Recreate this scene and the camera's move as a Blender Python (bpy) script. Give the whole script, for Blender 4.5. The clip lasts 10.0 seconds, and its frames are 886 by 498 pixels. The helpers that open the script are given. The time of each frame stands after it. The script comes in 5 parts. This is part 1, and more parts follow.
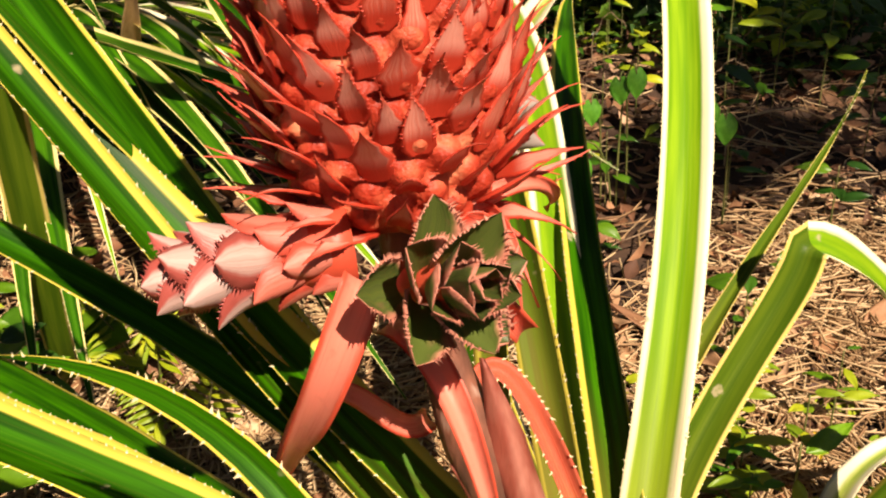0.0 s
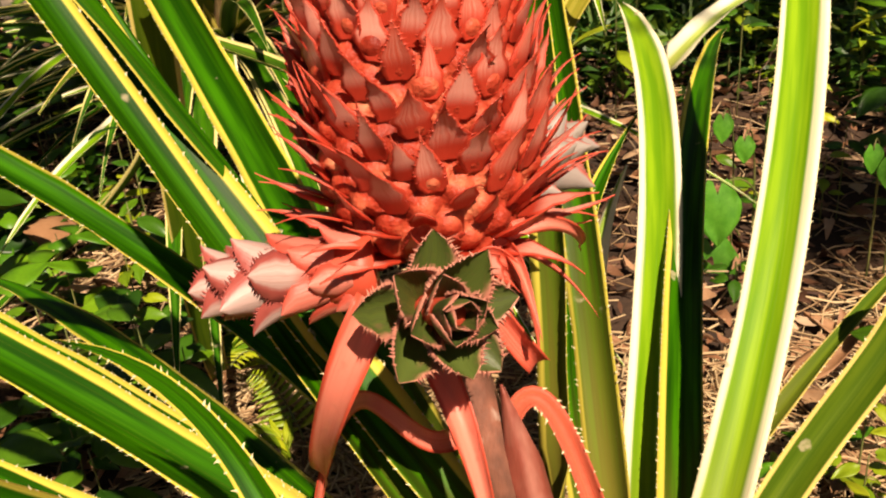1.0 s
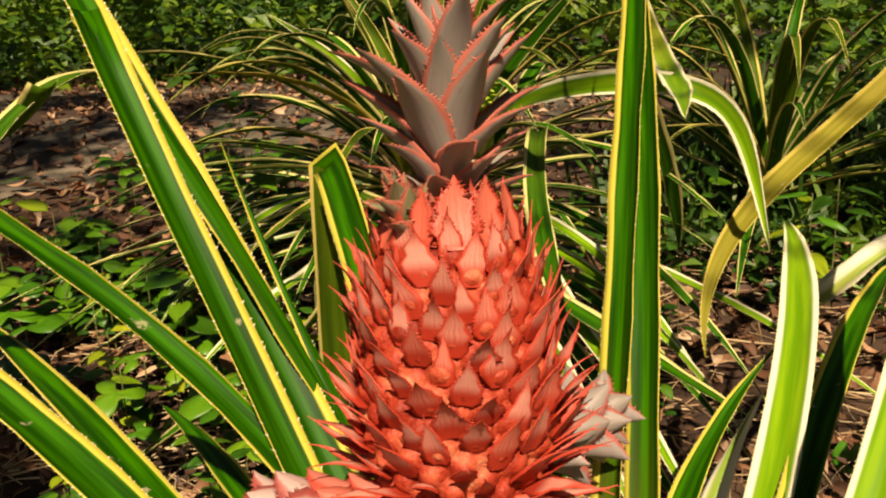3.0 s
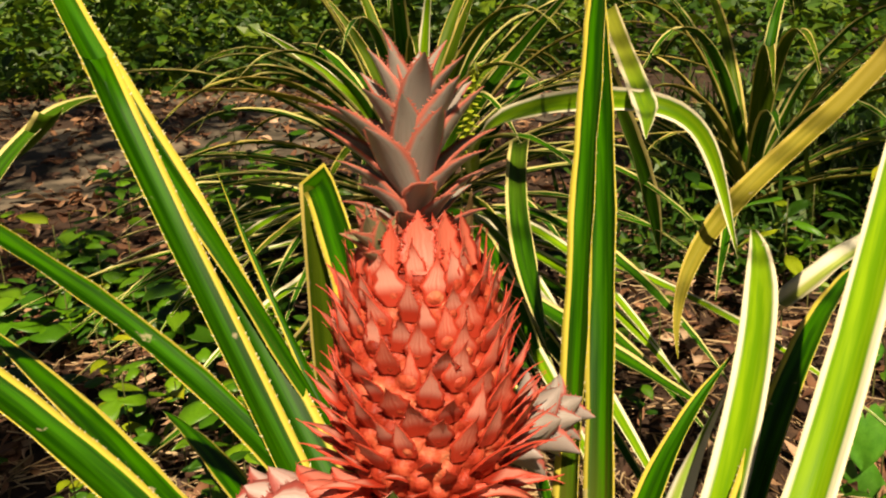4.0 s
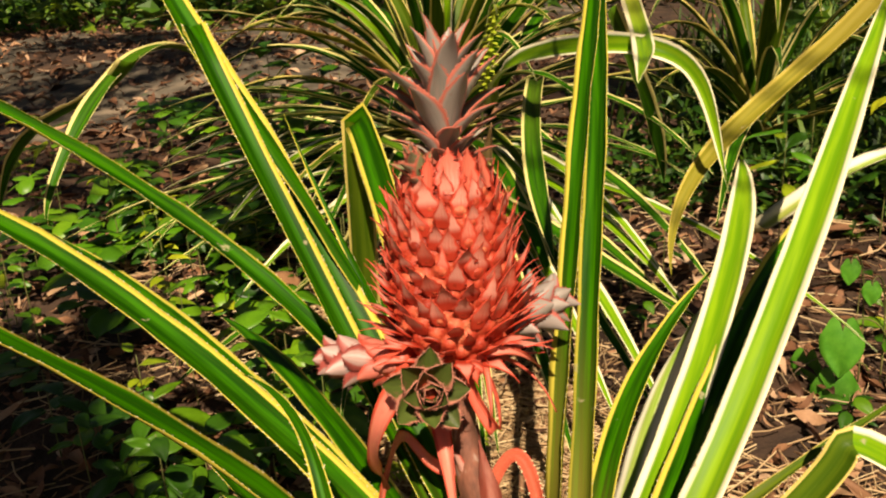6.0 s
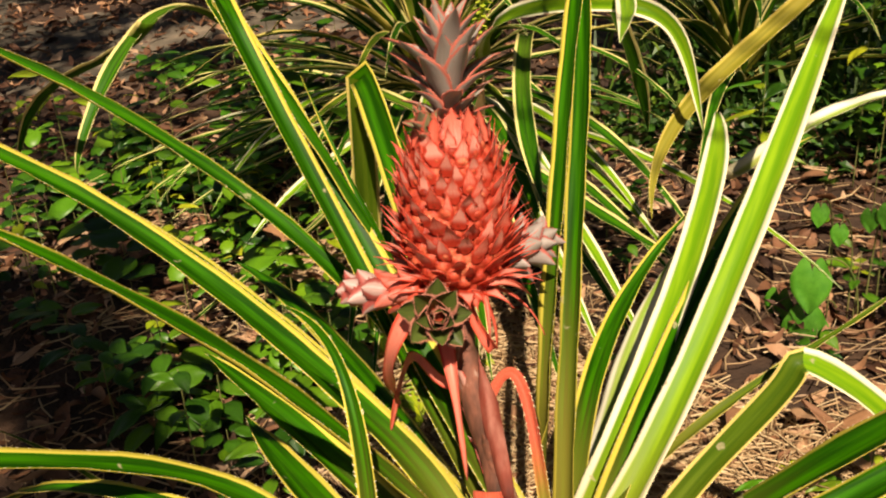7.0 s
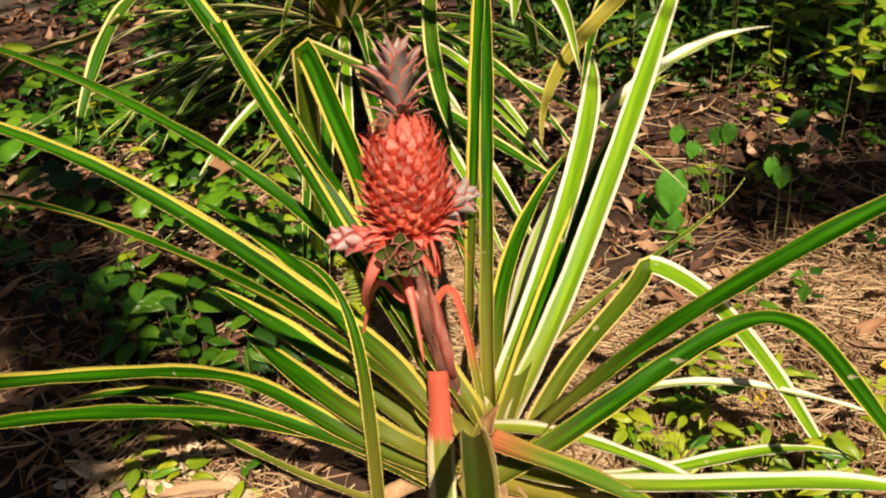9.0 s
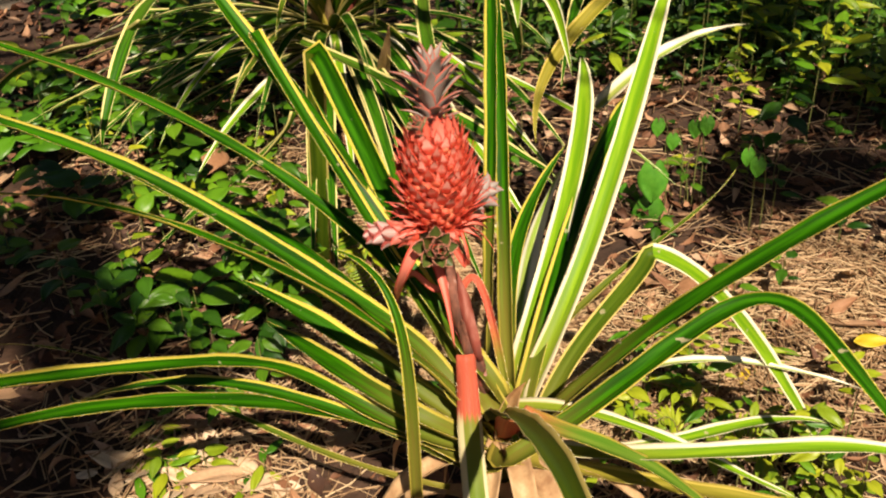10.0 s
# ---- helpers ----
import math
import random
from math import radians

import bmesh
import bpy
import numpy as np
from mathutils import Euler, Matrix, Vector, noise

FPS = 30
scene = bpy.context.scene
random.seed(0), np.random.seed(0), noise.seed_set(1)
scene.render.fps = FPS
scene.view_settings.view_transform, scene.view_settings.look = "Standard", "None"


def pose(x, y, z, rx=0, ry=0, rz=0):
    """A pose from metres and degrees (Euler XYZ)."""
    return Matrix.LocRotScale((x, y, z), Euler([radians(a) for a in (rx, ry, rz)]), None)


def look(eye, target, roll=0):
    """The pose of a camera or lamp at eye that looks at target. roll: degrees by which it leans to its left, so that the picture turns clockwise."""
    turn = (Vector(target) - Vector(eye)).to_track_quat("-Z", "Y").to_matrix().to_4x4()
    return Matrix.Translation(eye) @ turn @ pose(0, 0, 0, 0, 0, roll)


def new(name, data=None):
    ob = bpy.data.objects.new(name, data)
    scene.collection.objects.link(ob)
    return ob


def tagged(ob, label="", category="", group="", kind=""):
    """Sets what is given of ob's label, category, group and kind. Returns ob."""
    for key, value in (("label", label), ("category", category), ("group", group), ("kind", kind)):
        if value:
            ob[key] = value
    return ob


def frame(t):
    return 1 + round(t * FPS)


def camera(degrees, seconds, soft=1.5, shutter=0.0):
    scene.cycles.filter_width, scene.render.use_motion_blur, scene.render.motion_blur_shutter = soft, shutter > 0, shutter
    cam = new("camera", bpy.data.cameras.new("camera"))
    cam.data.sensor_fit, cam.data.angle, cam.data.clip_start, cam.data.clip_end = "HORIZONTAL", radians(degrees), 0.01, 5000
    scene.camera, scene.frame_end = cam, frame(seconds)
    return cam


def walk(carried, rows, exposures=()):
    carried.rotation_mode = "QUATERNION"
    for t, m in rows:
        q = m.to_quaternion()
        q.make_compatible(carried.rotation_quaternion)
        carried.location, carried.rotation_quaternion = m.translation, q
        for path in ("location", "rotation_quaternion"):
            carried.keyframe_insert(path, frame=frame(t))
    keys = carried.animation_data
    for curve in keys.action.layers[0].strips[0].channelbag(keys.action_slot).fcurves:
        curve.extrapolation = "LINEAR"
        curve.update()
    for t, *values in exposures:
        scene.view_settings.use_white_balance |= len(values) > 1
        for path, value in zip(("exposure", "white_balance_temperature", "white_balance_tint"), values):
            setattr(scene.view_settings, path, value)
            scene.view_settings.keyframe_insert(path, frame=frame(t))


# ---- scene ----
cam = camera(52.7, 10.0, 2.1)
EXPOSURES = [(0.0, 0.86, 8000, 23.0), (1.0, 0.7, 8200, 22.0), (2.0, 0.48, 8600, 20.0), (4.0, 0.5, 8700, 16.0), (5.5, 0.54, 8500, 17.0), (7.0, 0.6, 8000, 19.0), (8.5, 0.53, 7500, 21.0), (10.0, 0.67, 7500, 21.0)]
PATH = [
    (0, (0.034, 0.034, 0.753), (-0.088, 1.801, -0.176), -3.6),
    (0.5, (0.068, 0.023, 0.763), (-0.277, 1.776, -0.136), -4.8),
    (1, (0.101, 0.019, 0.765), (-0.404, 1.753, -0.094), -5.0),
    (1.5, (0.129, 0.02, 0.777), (-0.559, 1.73, -0.001), -5.0),
    (2, (0.159, 0.028, 0.808), (-0.68, 1.722, 0.152), -3.6),
    (2.5, (0.177, 0.025, 0.83), (-0.758, 1.697, 0.253), -1.9),
    (3.8, (0.227, -0.001, 0.852), (-0.741, 1.669, 0.33), -2.7),
    (4, (0.238, -0.024, 0.865), (-0.711, 1.654, 0.332), -2.9),
    (4.5, (0.264, -0.058, 0.868), (-0.692, 1.61, 0.318), -3.0),
    (5, (0.284, -0.087, 0.881), (-0.69, 1.569, 0.323), -3.7),
    (5.5, (0.3, -0.115, 0.882), (-0.683, 1.528, 0.305), -3.4),
    (5.7, (0.309, -0.141, 0.894), (-0.676, 1.486, 0.277), -3.2),
    (6.8, (0.356, -0.25, 0.935), (-0.589, 1.332, 0.158), -3.3),
    (7, (0.366, -0.273, 0.947), (-0.572, 1.308, 0.16), -3.5),
    (7.5, (0.399, -0.33, 0.973), (-0.512, 1.217, 0.091), -4.1),
    (8, (0.426, -0.392, 1.015), (-0.429, 1.135, 0.048), -4.4),
    (8.5, (0.436, -0.475, 1.081), (-0.319, 1.079, 0.072), -3.9),
    (9, (0.451, -0.551, 1.167), (-0.247, 1.025, 0.154), -3.6),
    (9.5, (0.451, -0.604, 1.223), (-0.203, 0.99, 0.207), -3.4),
    (10, (0.385, -0.656, 1.221), (-0.216, 0.944, 0.182), -2.9),
]
walk(cam, [(t, look(eye, target, roll)) for t, eye, target, roll in PATH], exposures=EXPOSURES)


# ---- world, sun, exposure ----
SUN_FROM = Vector((0.36, -0.57, 0.74)).normalized()
world = bpy.data.worlds.new("sky")
scene.world = world
world.use_nodes = True
wn, wl = world.node_tree.nodes, world.node_tree.links
sky = wn.new("ShaderNodeTexSky")
sky.sky_type, sky.sun_disc = "NISHITA", False
sky.sun_elevation = math.asin(SUN_FROM.z)
sky.sun_rotation = math.atan2(SUN_FROM.x, SUN_FROM.y)
wl.new(sky.outputs[0], wn["Background"].inputs[0])
wn["Background"].inputs[1].default_value = 0.021
sun_data = bpy.data.lights.new("sun", "SUN")
sun_data.energy, sun_data.angle, sun_data.color = 5.0, radians(0.6), (1.0, 0.94, 0.82)
sun = new("sun", sun_data)
sun.matrix_world = look(SUN_FROM * 20, (0, 0, 0))


# ---- materials ----
def material(name, rough=0.5):
    m = bpy.data.materials.new(name)
    m.use_nodes = True
    bsdf = m.node_tree.nodes["Principled BSDF"]
    bsdf.inputs["Roughness"].default_value = rough
    return m, m.node_tree.nodes, m.node_tree.links, bsdf


def ramp(n, stops, mode="LINEAR"):
    r = n.new("ShaderNodeValToRGB")
    r.color_ramp.interpolation = mode
    e = r.color_ramp.elements
    while len(e) < len(stops):
        e.new(0.5)
    for el, (p, c) in zip(e, stops):
        el.position, el.color = p, (*c, 1) if len(c) == 3 else c
    return r


def math_node(n, l, op, a, b=None, c=None, clamp=False):
    k = n.new("ShaderNodeMath")
    k.operation, k.use_clamp = op, clamp
    for i, v in enumerate((a, b, c)):
        if v is None:
            continue
        if isinstance(v, (int, float)):
            k.inputs[i].default_value = v
        else:
            l.new(v, k.inputs[i])
    return k.outputs[0]


def mix_colour(n, l, fac, a, b, blend="MIX"):
    k = n.new("ShaderNodeMix")
    k.data_type, k.blend_type = "RGBA", blend
    for slot, v in ((k.inputs["Factor"], fac), (k.inputs[6], a), (k.inputs[7], b)):
        if isinstance(v, (int, float)):
            slot.default_value = v
        elif isinstance(v, tuple):
            slot.default_value = (*v, 1)
        else:
            l.new(v, slot)
    return k.outputs[2]


def noise_tex(n, l, coord, scale, detail=3.0, stretch=None):
    t = n.new("ShaderNodeTexNoise")
    t.inputs["Scale"].default_value, t.inputs["Detail"].default_value = scale, detail
    if stretch:
        mp = n.new("ShaderNodeMapping")
        mp.inputs["Scale"].default_value = stretch
        l.new(coord, mp.inputs[0])
        coord = mp.outputs[0]
    l.new(coord, t.inputs["Vector"])
    return t.outputs["Fac"]


def smooth_step(n, l, v, lo, hi):
    k = n.new("ShaderNodeMapRange")
    k.interpolation_type = "SMOOTHSTEP"
    l.new(v, k.inputs["Value"])
    k.inputs["From Min"].default_value, k.inputs["From Max"].default_value = lo, hi
    return k.outputs[0]


def translucent(m, n, l, bsdf, colour, amount):
    """Leaves let some light through."""
    tr = n.new("ShaderNodeBsdfTranslucent")
    mx = n.new("ShaderNodeMixShader")
    mx.inputs[0].default_value = amount
    l.new(colour, tr.inputs[0])
    l.new(bsdf.outputs[0], mx.inputs[1])
    l.new(tr.outputs[0], mx.inputs[2])
    l.new(mx.outputs[0], n["Material Output"].inputs[0])


def bump(n, l, bsdf, height, strength, distance):
    b = n.new("ShaderNodeBump")
    b.inputs["Strength"].default_value, b.inputs["Distance"].default_value = strength, distance
    l.new(height, b.inputs["Height"])
    l.new(b.outputs[0], bsdf.inputs["Normal"])


def striped_leaf(name, green_a, green_b, cream, red_from=None, red_to=None, band=(0.385, 0.430), stripe=0.05, brown=0.62):
    """Variegated blade: green band between cream margins; UV x runs across (0 to 1), UV y along in metres."""
    m, n, l, bsdf = material(name, 0.34)
    uv = n.new("ShaderNodeUVMap").outputs[0]
    sep = n.new("ShaderNodeSeparateXYZ")
    l.new(uv, sep.inputs[0])
    info = n.new("ShaderNodeObjectInfo").outputs["Random"]
    wob = noise_tex(n, l, uv, 1.0, 4.0, (9.0, 5.0, 1.0))
    off = math_node(n, l, "MULTIPLY_ADD", wob, 0.10, -0.05)
    shift = math_node(n, l, "MULTIPLY_ADD", info, 0.14, -0.07)
    x = math_node(n, l, "ADD", math_node(n, l, "ADD", sep.outputs[0], off), shift)
    edge = math_node(n, l, "ABSOLUTE", math_node(n, l, "SUBTRACT", x, 0.5))
    cream_f = smooth_step(n, l, edge, *band)
    # fine stripes along the blade
    streak = noise_tex(n, l, uv, 1.0, 2.0, (60.0, 1.6, 1.0))
    inner = smooth_step(n, l, streak, 0.58, 0.70)
    long_noise = noise_tex(n, l, uv, 1.0, 3.0, (5.0, 5.0, 1.0))
    green = mix_colour(n, l, smooth_step(n, l, long_noise, 0.35, 0.7), green_a, green_b)
    green = mix_colour(n, l, math_node(n, l, "MULTIPLY", inner, stripe), green, cream)
    pale = mix_colour(n, l, math_node(n, l, "MULTIPLY", streak, 0.5), cream, tuple(c * 0.72 for c in cream))
    col = mix_colour(n, l, cream_f, green, pale)
    rim = smooth_step(n, l, math_node(n, l, "ABSOLUTE", math_node(n, l, "SUBTRACT", sep.outputs[0], 0.5)), 0.475, 0.497)
    col = mix_colour(n, l, math_node(n, l, "MULTIPLY", rim, 0.30), col, (0.60, 0.48, 0.12))
    # the bases turn dull olive-brown
    foot = smooth_step(n, l, math_node(n, l, "MULTIPLY_ADD", long_noise, 0.08, sep.outputs[1]), 0.40, 0.10)
    col = mix_colour(n, l, math_node(n, l, "MULTIPLY", foot, brown), col, (0.24, 0.19, 0.035))
    # scars and dry specks
    vor = n.new("ShaderNodeTexNoise")
    vor.inputs["Scale"].default_value, vor.inputs["Detail"].default_value = 38.0, 4.0
    geo = n.new("ShaderNodeTexCoord").outputs["Object"]
    l.new(geo, vor.inputs["Vector"])
    scar = smooth_step(n, l, vor.outputs["Fac"], 0.69, 0.74)
    col = mix_colour(n, l, math_node(n, l, "MULTIPLY", scar, 0.7), col, (0.42, 0.36, 0.22))
    if red_to:
        # red over the foot
        rf = smooth_step(n, l, math_node(n, l, "MULTIPLY_ADD", wob, 0.06, sep.outputs[1]), red_to, red_from)
        flush = mix_colour(n, l, smooth_step(n, l, streak, 0.36, 0.66), (0.36, 0.045, 0.026), (0.64, 0.17, 0.10))
        flush = mix_colour(n, l, smooth_step(n, l, long_noise, 0.46, 0.72), flush, (0.62, 0.115, 0.055))
        col = mix_colour(n, l, rf, col, flush)
    l.new(col, bsdf.inputs["Base Color"])
    l.new(math_node(n, l, "MULTIPLY_ADD", long_noise, 0.30, 0.30), bsdf.inputs["Roughness"])
    bsdf.inputs["Specular IOR Level"].default_value = 0.09
    bump(n, l, bsdf, streak, 0.09, 0.001)
    translucent(m, n, l, bsdf, col, 0.12)
    return m


CREAM = (0.64, 0.55, 0.085)
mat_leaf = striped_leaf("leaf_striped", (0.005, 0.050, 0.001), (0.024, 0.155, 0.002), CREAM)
mat_leaf_back = striped_leaf("leaf_back", (0.010, 0.070, 0.003), (0.034, 0.160, 0.004), (0.80, 0.72, 0.28), brown=0.15)
# Two paler copies of the striped leaf, with strong sunlight put into the colour.
mat_leaf_sunlit = striped_leaf("leaf_sunlit", (0.10, 0.25, 0.008), (0.21, 0.38, 0.015), (0.93, 0.89, 0.64), None, None, (0.30, 0.40), 0.03)
mat_leaf_sunwhite = striped_leaf("leaf_sunwhite", (0.22, 0.36, 0.05), (0.40, 0.50, 0.12), (0.94, 0.91, 0.70), None, None, (0.10, 0.30), 0.1)
mat_leaf_half = striped_leaf("leaf_half_red", (0.04, 0.16, 0.012), (0.08, 0.22, 0.02), (0.90, 0.84, 0.55), 0.112, 0.132, (0.28, 0.34))
mat_leaf_red = striped_leaf("leaf_red_base", (0.07, 0.18, 0.015), (0.15, 0.25, 0.03), CREAM, 0.20, 0.36)
mat_leaf_tip = striped_leaf("leaf_red_top", (0.09, 0.15, 0.012), (0.16, 0.20, 0.02), (0.62, 0.50, 0.14), 0.13, 0.21)
mat_leaf_warm = striped_leaf("leaf_warm", (0.045, 0.10, 0.006), (0.09, 0.15, 0.010), (0.68, 0.55, 0.16))
mat_leaf_olive = striped_leaf("leaf_olive", (0.20, 0.19, 0.02), (0.30, 0.26, 0.04), (0.50, 0.40, 0.08))


def plain(name, stops, scale=30.0, rough=0.6, stretch=None, strength=0.3, dist=0.002, trans=0.0, island=False, obj=False, spec=0.5):
    """Colours from a ramp over noise, with a shift for each piece."""
    m, n, l, bsdf = material(name, rough)
    coord = n.new("ShaderNodeTexCoord").outputs["Object"]
    fac = noise_tex(n, l, coord, scale, 5.0, stretch)
    if island or obj:
        rnd = n.new("ShaderNodeNewGeometry").outputs["Random Per Island"] if island else n.new("ShaderNodeObjectInfo").outputs["Random"]
        f2 = math_node(n, l, "ADD", math_node(n, l, "MULTIPLY", rnd, 0.75), math_node(n, l, "MULTIPLY", fac, 0.25))
    else:
        f2 = fac
    r = ramp(n, stops)
    l.new(f2, r.inputs[0])
    fine = noise_tex(n, l, coord, scale * 6, 3.0, stretch)
    col = mix_colour(n, l, math_node(n, l, "MULTIPLY", fine, 0.45), r.outputs[0], (0.25, 0.2, 0.15), "MULTIPLY")
    l.new(col, bsdf.inputs["Base Color"])
    bsdf.inputs["Specular IOR Level"].default_value = spec
    bump(n, l, bsdf, fine, strength, dist)
    if trans:
        translucent(m, n, l, bsdf, col, trans)
    return m


def scale_leaf(name, body, body_b, margin, margin_at=0.33, base=None, tip=None):
    """Pointed scales: body colour, coloured margin, fine lines along."""
    m, n, l, bsdf = material(name, 0.48)
    uv = n.new("ShaderNodeUVMap").outputs[0]
    sep = n.new("ShaderNodeSeparateXYZ")
    l.new(uv, sep.inputs[0])
    rnd = n.new("ShaderNodeObjectInfo").outputs["Random"]
    wob = noise_tex(n, l, uv, 1.0, 3.0, (9.0, 120.0, 1.0))
    edge = math_node(n, l, "ABSOLUTE", math_node(n, l, "SUBTRACT", sep.outputs[0], 0.5))
    edge = math_node(n, l, "MULTIPLY_ADD", wob, 0.09, edge)
    streak = noise_tex(n, l, uv, 1.0, 3.0, (34.0, 20.0, 1.0))
    f = math_node(n, l, "ADD", math_node(n, l, "MULTIPLY", streak, 0.8), math_node(n, l, "MULTIPLY", rnd, 0.35))
    col = mix_colour(n, l, smooth_step(n, l, f, 0.46, 0.86), body, body_b)
    col = mix_colour(n, l, smooth_step(n, l, edge, margin_at, margin_at + 0.13), col, margin)
    if base:
        col = mix_colour(n, l, smooth_step(n, l, sep.outputs[1], base[1], base[2]), col, base[0])
    if tip:
        tv_ = math_node(n, l, "MULTIPLY_ADD", wob, 0.008, sep.outputs[1])
        col = mix_colour(n, l, smooth_step(n, l, tv_, tip[1], tip[2]), col, tip[0])
    blot = noise_tex(n, l, n.new("ShaderNodeTexCoord").outputs["Object"], 160.0, 4.0)
    col = mix_colour(n, l, math_node(n, l, "MULTIPLY", smooth_step(n, l, blot, 0.55, 0.75), 0.22), col, tuple(c * 0.5 for c in margin))
    l.new(col, bsdf.inputs["Base Color"])
    l.new(math_node(n, l, "MULTIPLY_ADD", streak, 0.3, 0.32), bsdf.inputs["Roughness"])
    bump(n, l, bsdf, streak, 0.35, 0.0008)
    translucent(m, n, l, bsdf, col, 0.18)
    return m


RED = (0.60, 0.060, 0.030)
mat_bract = scale_leaf("fruit_bract", (0.82, 0.36, 0.28), (0.68, 0.110, 0.062), (0.62, 0.065, 0.034), 0.36, ((0.52, 0.048, 0.024), 0.015, 0.006), ((0.68, 0.095, 0.054), 0.024, 0.034))
mat_bract_top = scale_leaf("shoulder_bract", (0.72, 0.17, 0.11), (0.62, 0.085, 0.046), (0.58, 0.065, 0.036), 0.36)
mat_ribbon = scale_leaf("red_ribbon", (0.82, 0.24, 0.17), (0.66, 0.090, 0.050), (0.64, 0.085, 0.045), 0.36)
mat_crown = scale_leaf("crown_leaf", (0.38, 0.335, 0.295), (0.28, 0.27, 0.215), (0.60, 0.165, 0.115), 0.40)
mat_slip_pale = scale_leaf("slip_pale", (0.54, 0.37, 0.335), (0.43, 0.26, 0.225), (0.40, 0.08, 0.065), 0.27, ((0.62, 0.15, 0.11), 0.009, 0.001))
mat_slip_low = scale_leaf("slip_low", (0.62, 0.19, 0.14), (0.58, 0.12, 0.08), (0.56, 0.08, 0.05), 0.34)
mat_slip_green = scale_leaf("slip_green", (0.085, 0.125, 0.024), (0.060, 0.080, 0.022), (0.62, 0.24, 0.17), 0.38)
mat_slip_grey = scale_leaf("slip_grey", (0.36, 0.30, 0.27), (0.29, 0.25, 0.21), (0.52, 0.13, 0.10), 0.40)
mat_pup = scale_leaf("pup_leaf", (0.34, 0.33, 0.22), (0.22, 0.24, 0.10), (0.58, 0.17, 0.11), 0.38)
mat_sheath_pink = scale_leaf("sheath_pink", (0.62, 0.33, 0.27), (0.36, 0.12, 0.085), (0.48, 0.08, 0.05), 0.40, ((0.24, 0.045, 0.03), 0.02, 0.004))
mat_eye = plain("fruit_flesh", [(0.28, (0.20, 0.016, 0.008)), (0.46, (0.42, 0.045, 0.022)), (0.60, (0.58, 0.11, 0.055)), (0.74, (0.74, 0.33, 0.18))], 70.0, 0.50, None, 0.6, 0.002, spec=0.25)
mat_stem = plain("stem_skin", [(0.30, (0.07, 0.030, 0.018)), (0.48, (0.17, 0.065, 0.040)), (0.62, (0.28, 0.10, 0.06)), (0.74, (0.52, 0.40, 0.33))], 70.0, 0.7, (1, 1, 0.35))
mat_spine = plain("spine_horn", [(0.3, (0.88, 0.82, 0.55)), (0.7, (0.80, 0.68, 0.38))], 40.0, 0.5)
mat_spine_red = plain("spine_red", [(0.3, (0.62, 0.10, 0.06)), (0.7, (0.5, 0.07, 0.04))], 40.0, 0.5)
mat_dry = plain("dry_sheath", [(0.3, (0.30, 0.16, 0.07)), (0.55, (0.52, 0.34, 0.17)), (0.8, (0.66, 0.50, 0.30))], 35.0, 0.8, (1, 1, 0.2))
mat_maroon = plain("maroon_sheath", [(0.3, (0.13, 0.030, 0.020)), (0.5, (0.28, 0.060, 0.038)), (0.7, (0.48, 0.20, 0.15))], 45.0, 0.6, (1, 1, 0.25))
mat_paper = plain("papery_sheath", [(0.3, (0.55, 0.30, 0.12)), (0.6, (0.78, 0.52, 0.26)), (0.8, (0.85, 0.68, 0.42))], 45.0, 0.7, None, 0.4, 0.002, 0.35)
# Dry leaf colour lifted to stand for litter in full sun.
mat_sunpatch_leaf = plain("sunpatch_dry_leaf", [(0.2, (0.55, 0.36, 0.20)), (0.6, (0.78, 0.60, 0.40)), (0.9, (0.85, 0.72, 0.52))], 30.0, 0.65, None, 0.4, 0.002, 0.0, False, True)
mat_litter = plain("leaf_litter", [(0.05, (0.040, 0.018, 0.010)), (0.32, (0.12, 0.048, 0.022)), (0.58, (0.26, 0.115, 0.052)), (0.78, (0.46, 0.26, 0.14)), (0.95, (0.66, 0.48, 0.33))], 30.0, 0.72, None, 0.4, 0.002, 0.0, True)
mat_straw = plain("straw", [(0.1, (0.22, 0.12, 0.055)), (0.45, (0.48, 0.31, 0.16)), (0.8, (0.70, 0.53, 0.31))], 30.0, 0.65, None, 0.2, 0.001, 0.0, True)
mat_soil = plain("soil", [(0.25, (0.022, 0.011, 0.006)), (0.5, (0.055, 0.028, 0.014)), (0.75, (0.115, 0.060, 0.032))], 9.0, 0.9, None, 0.8, 0.012)
mat_path = plain("path_earth", [(0.32, (0.030, 0.024, 0.016)), (0.46, (0.085, 0.070, 0.048)), (0.58, (0.15, 0.125, 0.090)), (0.72, (0.27, 0.21, 0.145))], 5.0, 0.9, None, 0.8, 0.01)
mat_twig = plain("twig_bark", [(0.3, (0.16, 0.10, 0.06)), (0.7, (0.38, 0.27, 0.17))], 50.0, 0.8)
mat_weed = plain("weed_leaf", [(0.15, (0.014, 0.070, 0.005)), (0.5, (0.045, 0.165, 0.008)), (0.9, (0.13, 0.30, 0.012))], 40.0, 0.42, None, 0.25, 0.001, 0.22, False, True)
mat_weed_yellow = plain("weed_leaf_yellow", [(0.15, (0.18, 0.32, 0.015)), (0.5, (0.32, 0.44, 0.02)), (0.9, (0.50, 0.55, 0.03))], 40.0, 0.45, None, 0.25, 0.001, 0.25, False, True)
mat_heart = plain("heart_leaf", [(0.3, (0.06, 0.30, 0.02)), (0.7, (0.12, 0.42, 0.04))], 40.0, 0.4, None, 0.25, 0.001, 0.3)
mat_vine = plain("vine_leaf", [(0.15, (0.05, 0.20, 0.010)), (0.5, (0.09, 0.30, 0.012)), (0.9, (0.20, 0.42, 0.02))], 40.0, 0.42, None, 0.25, 0.001, 0.28, False, True)
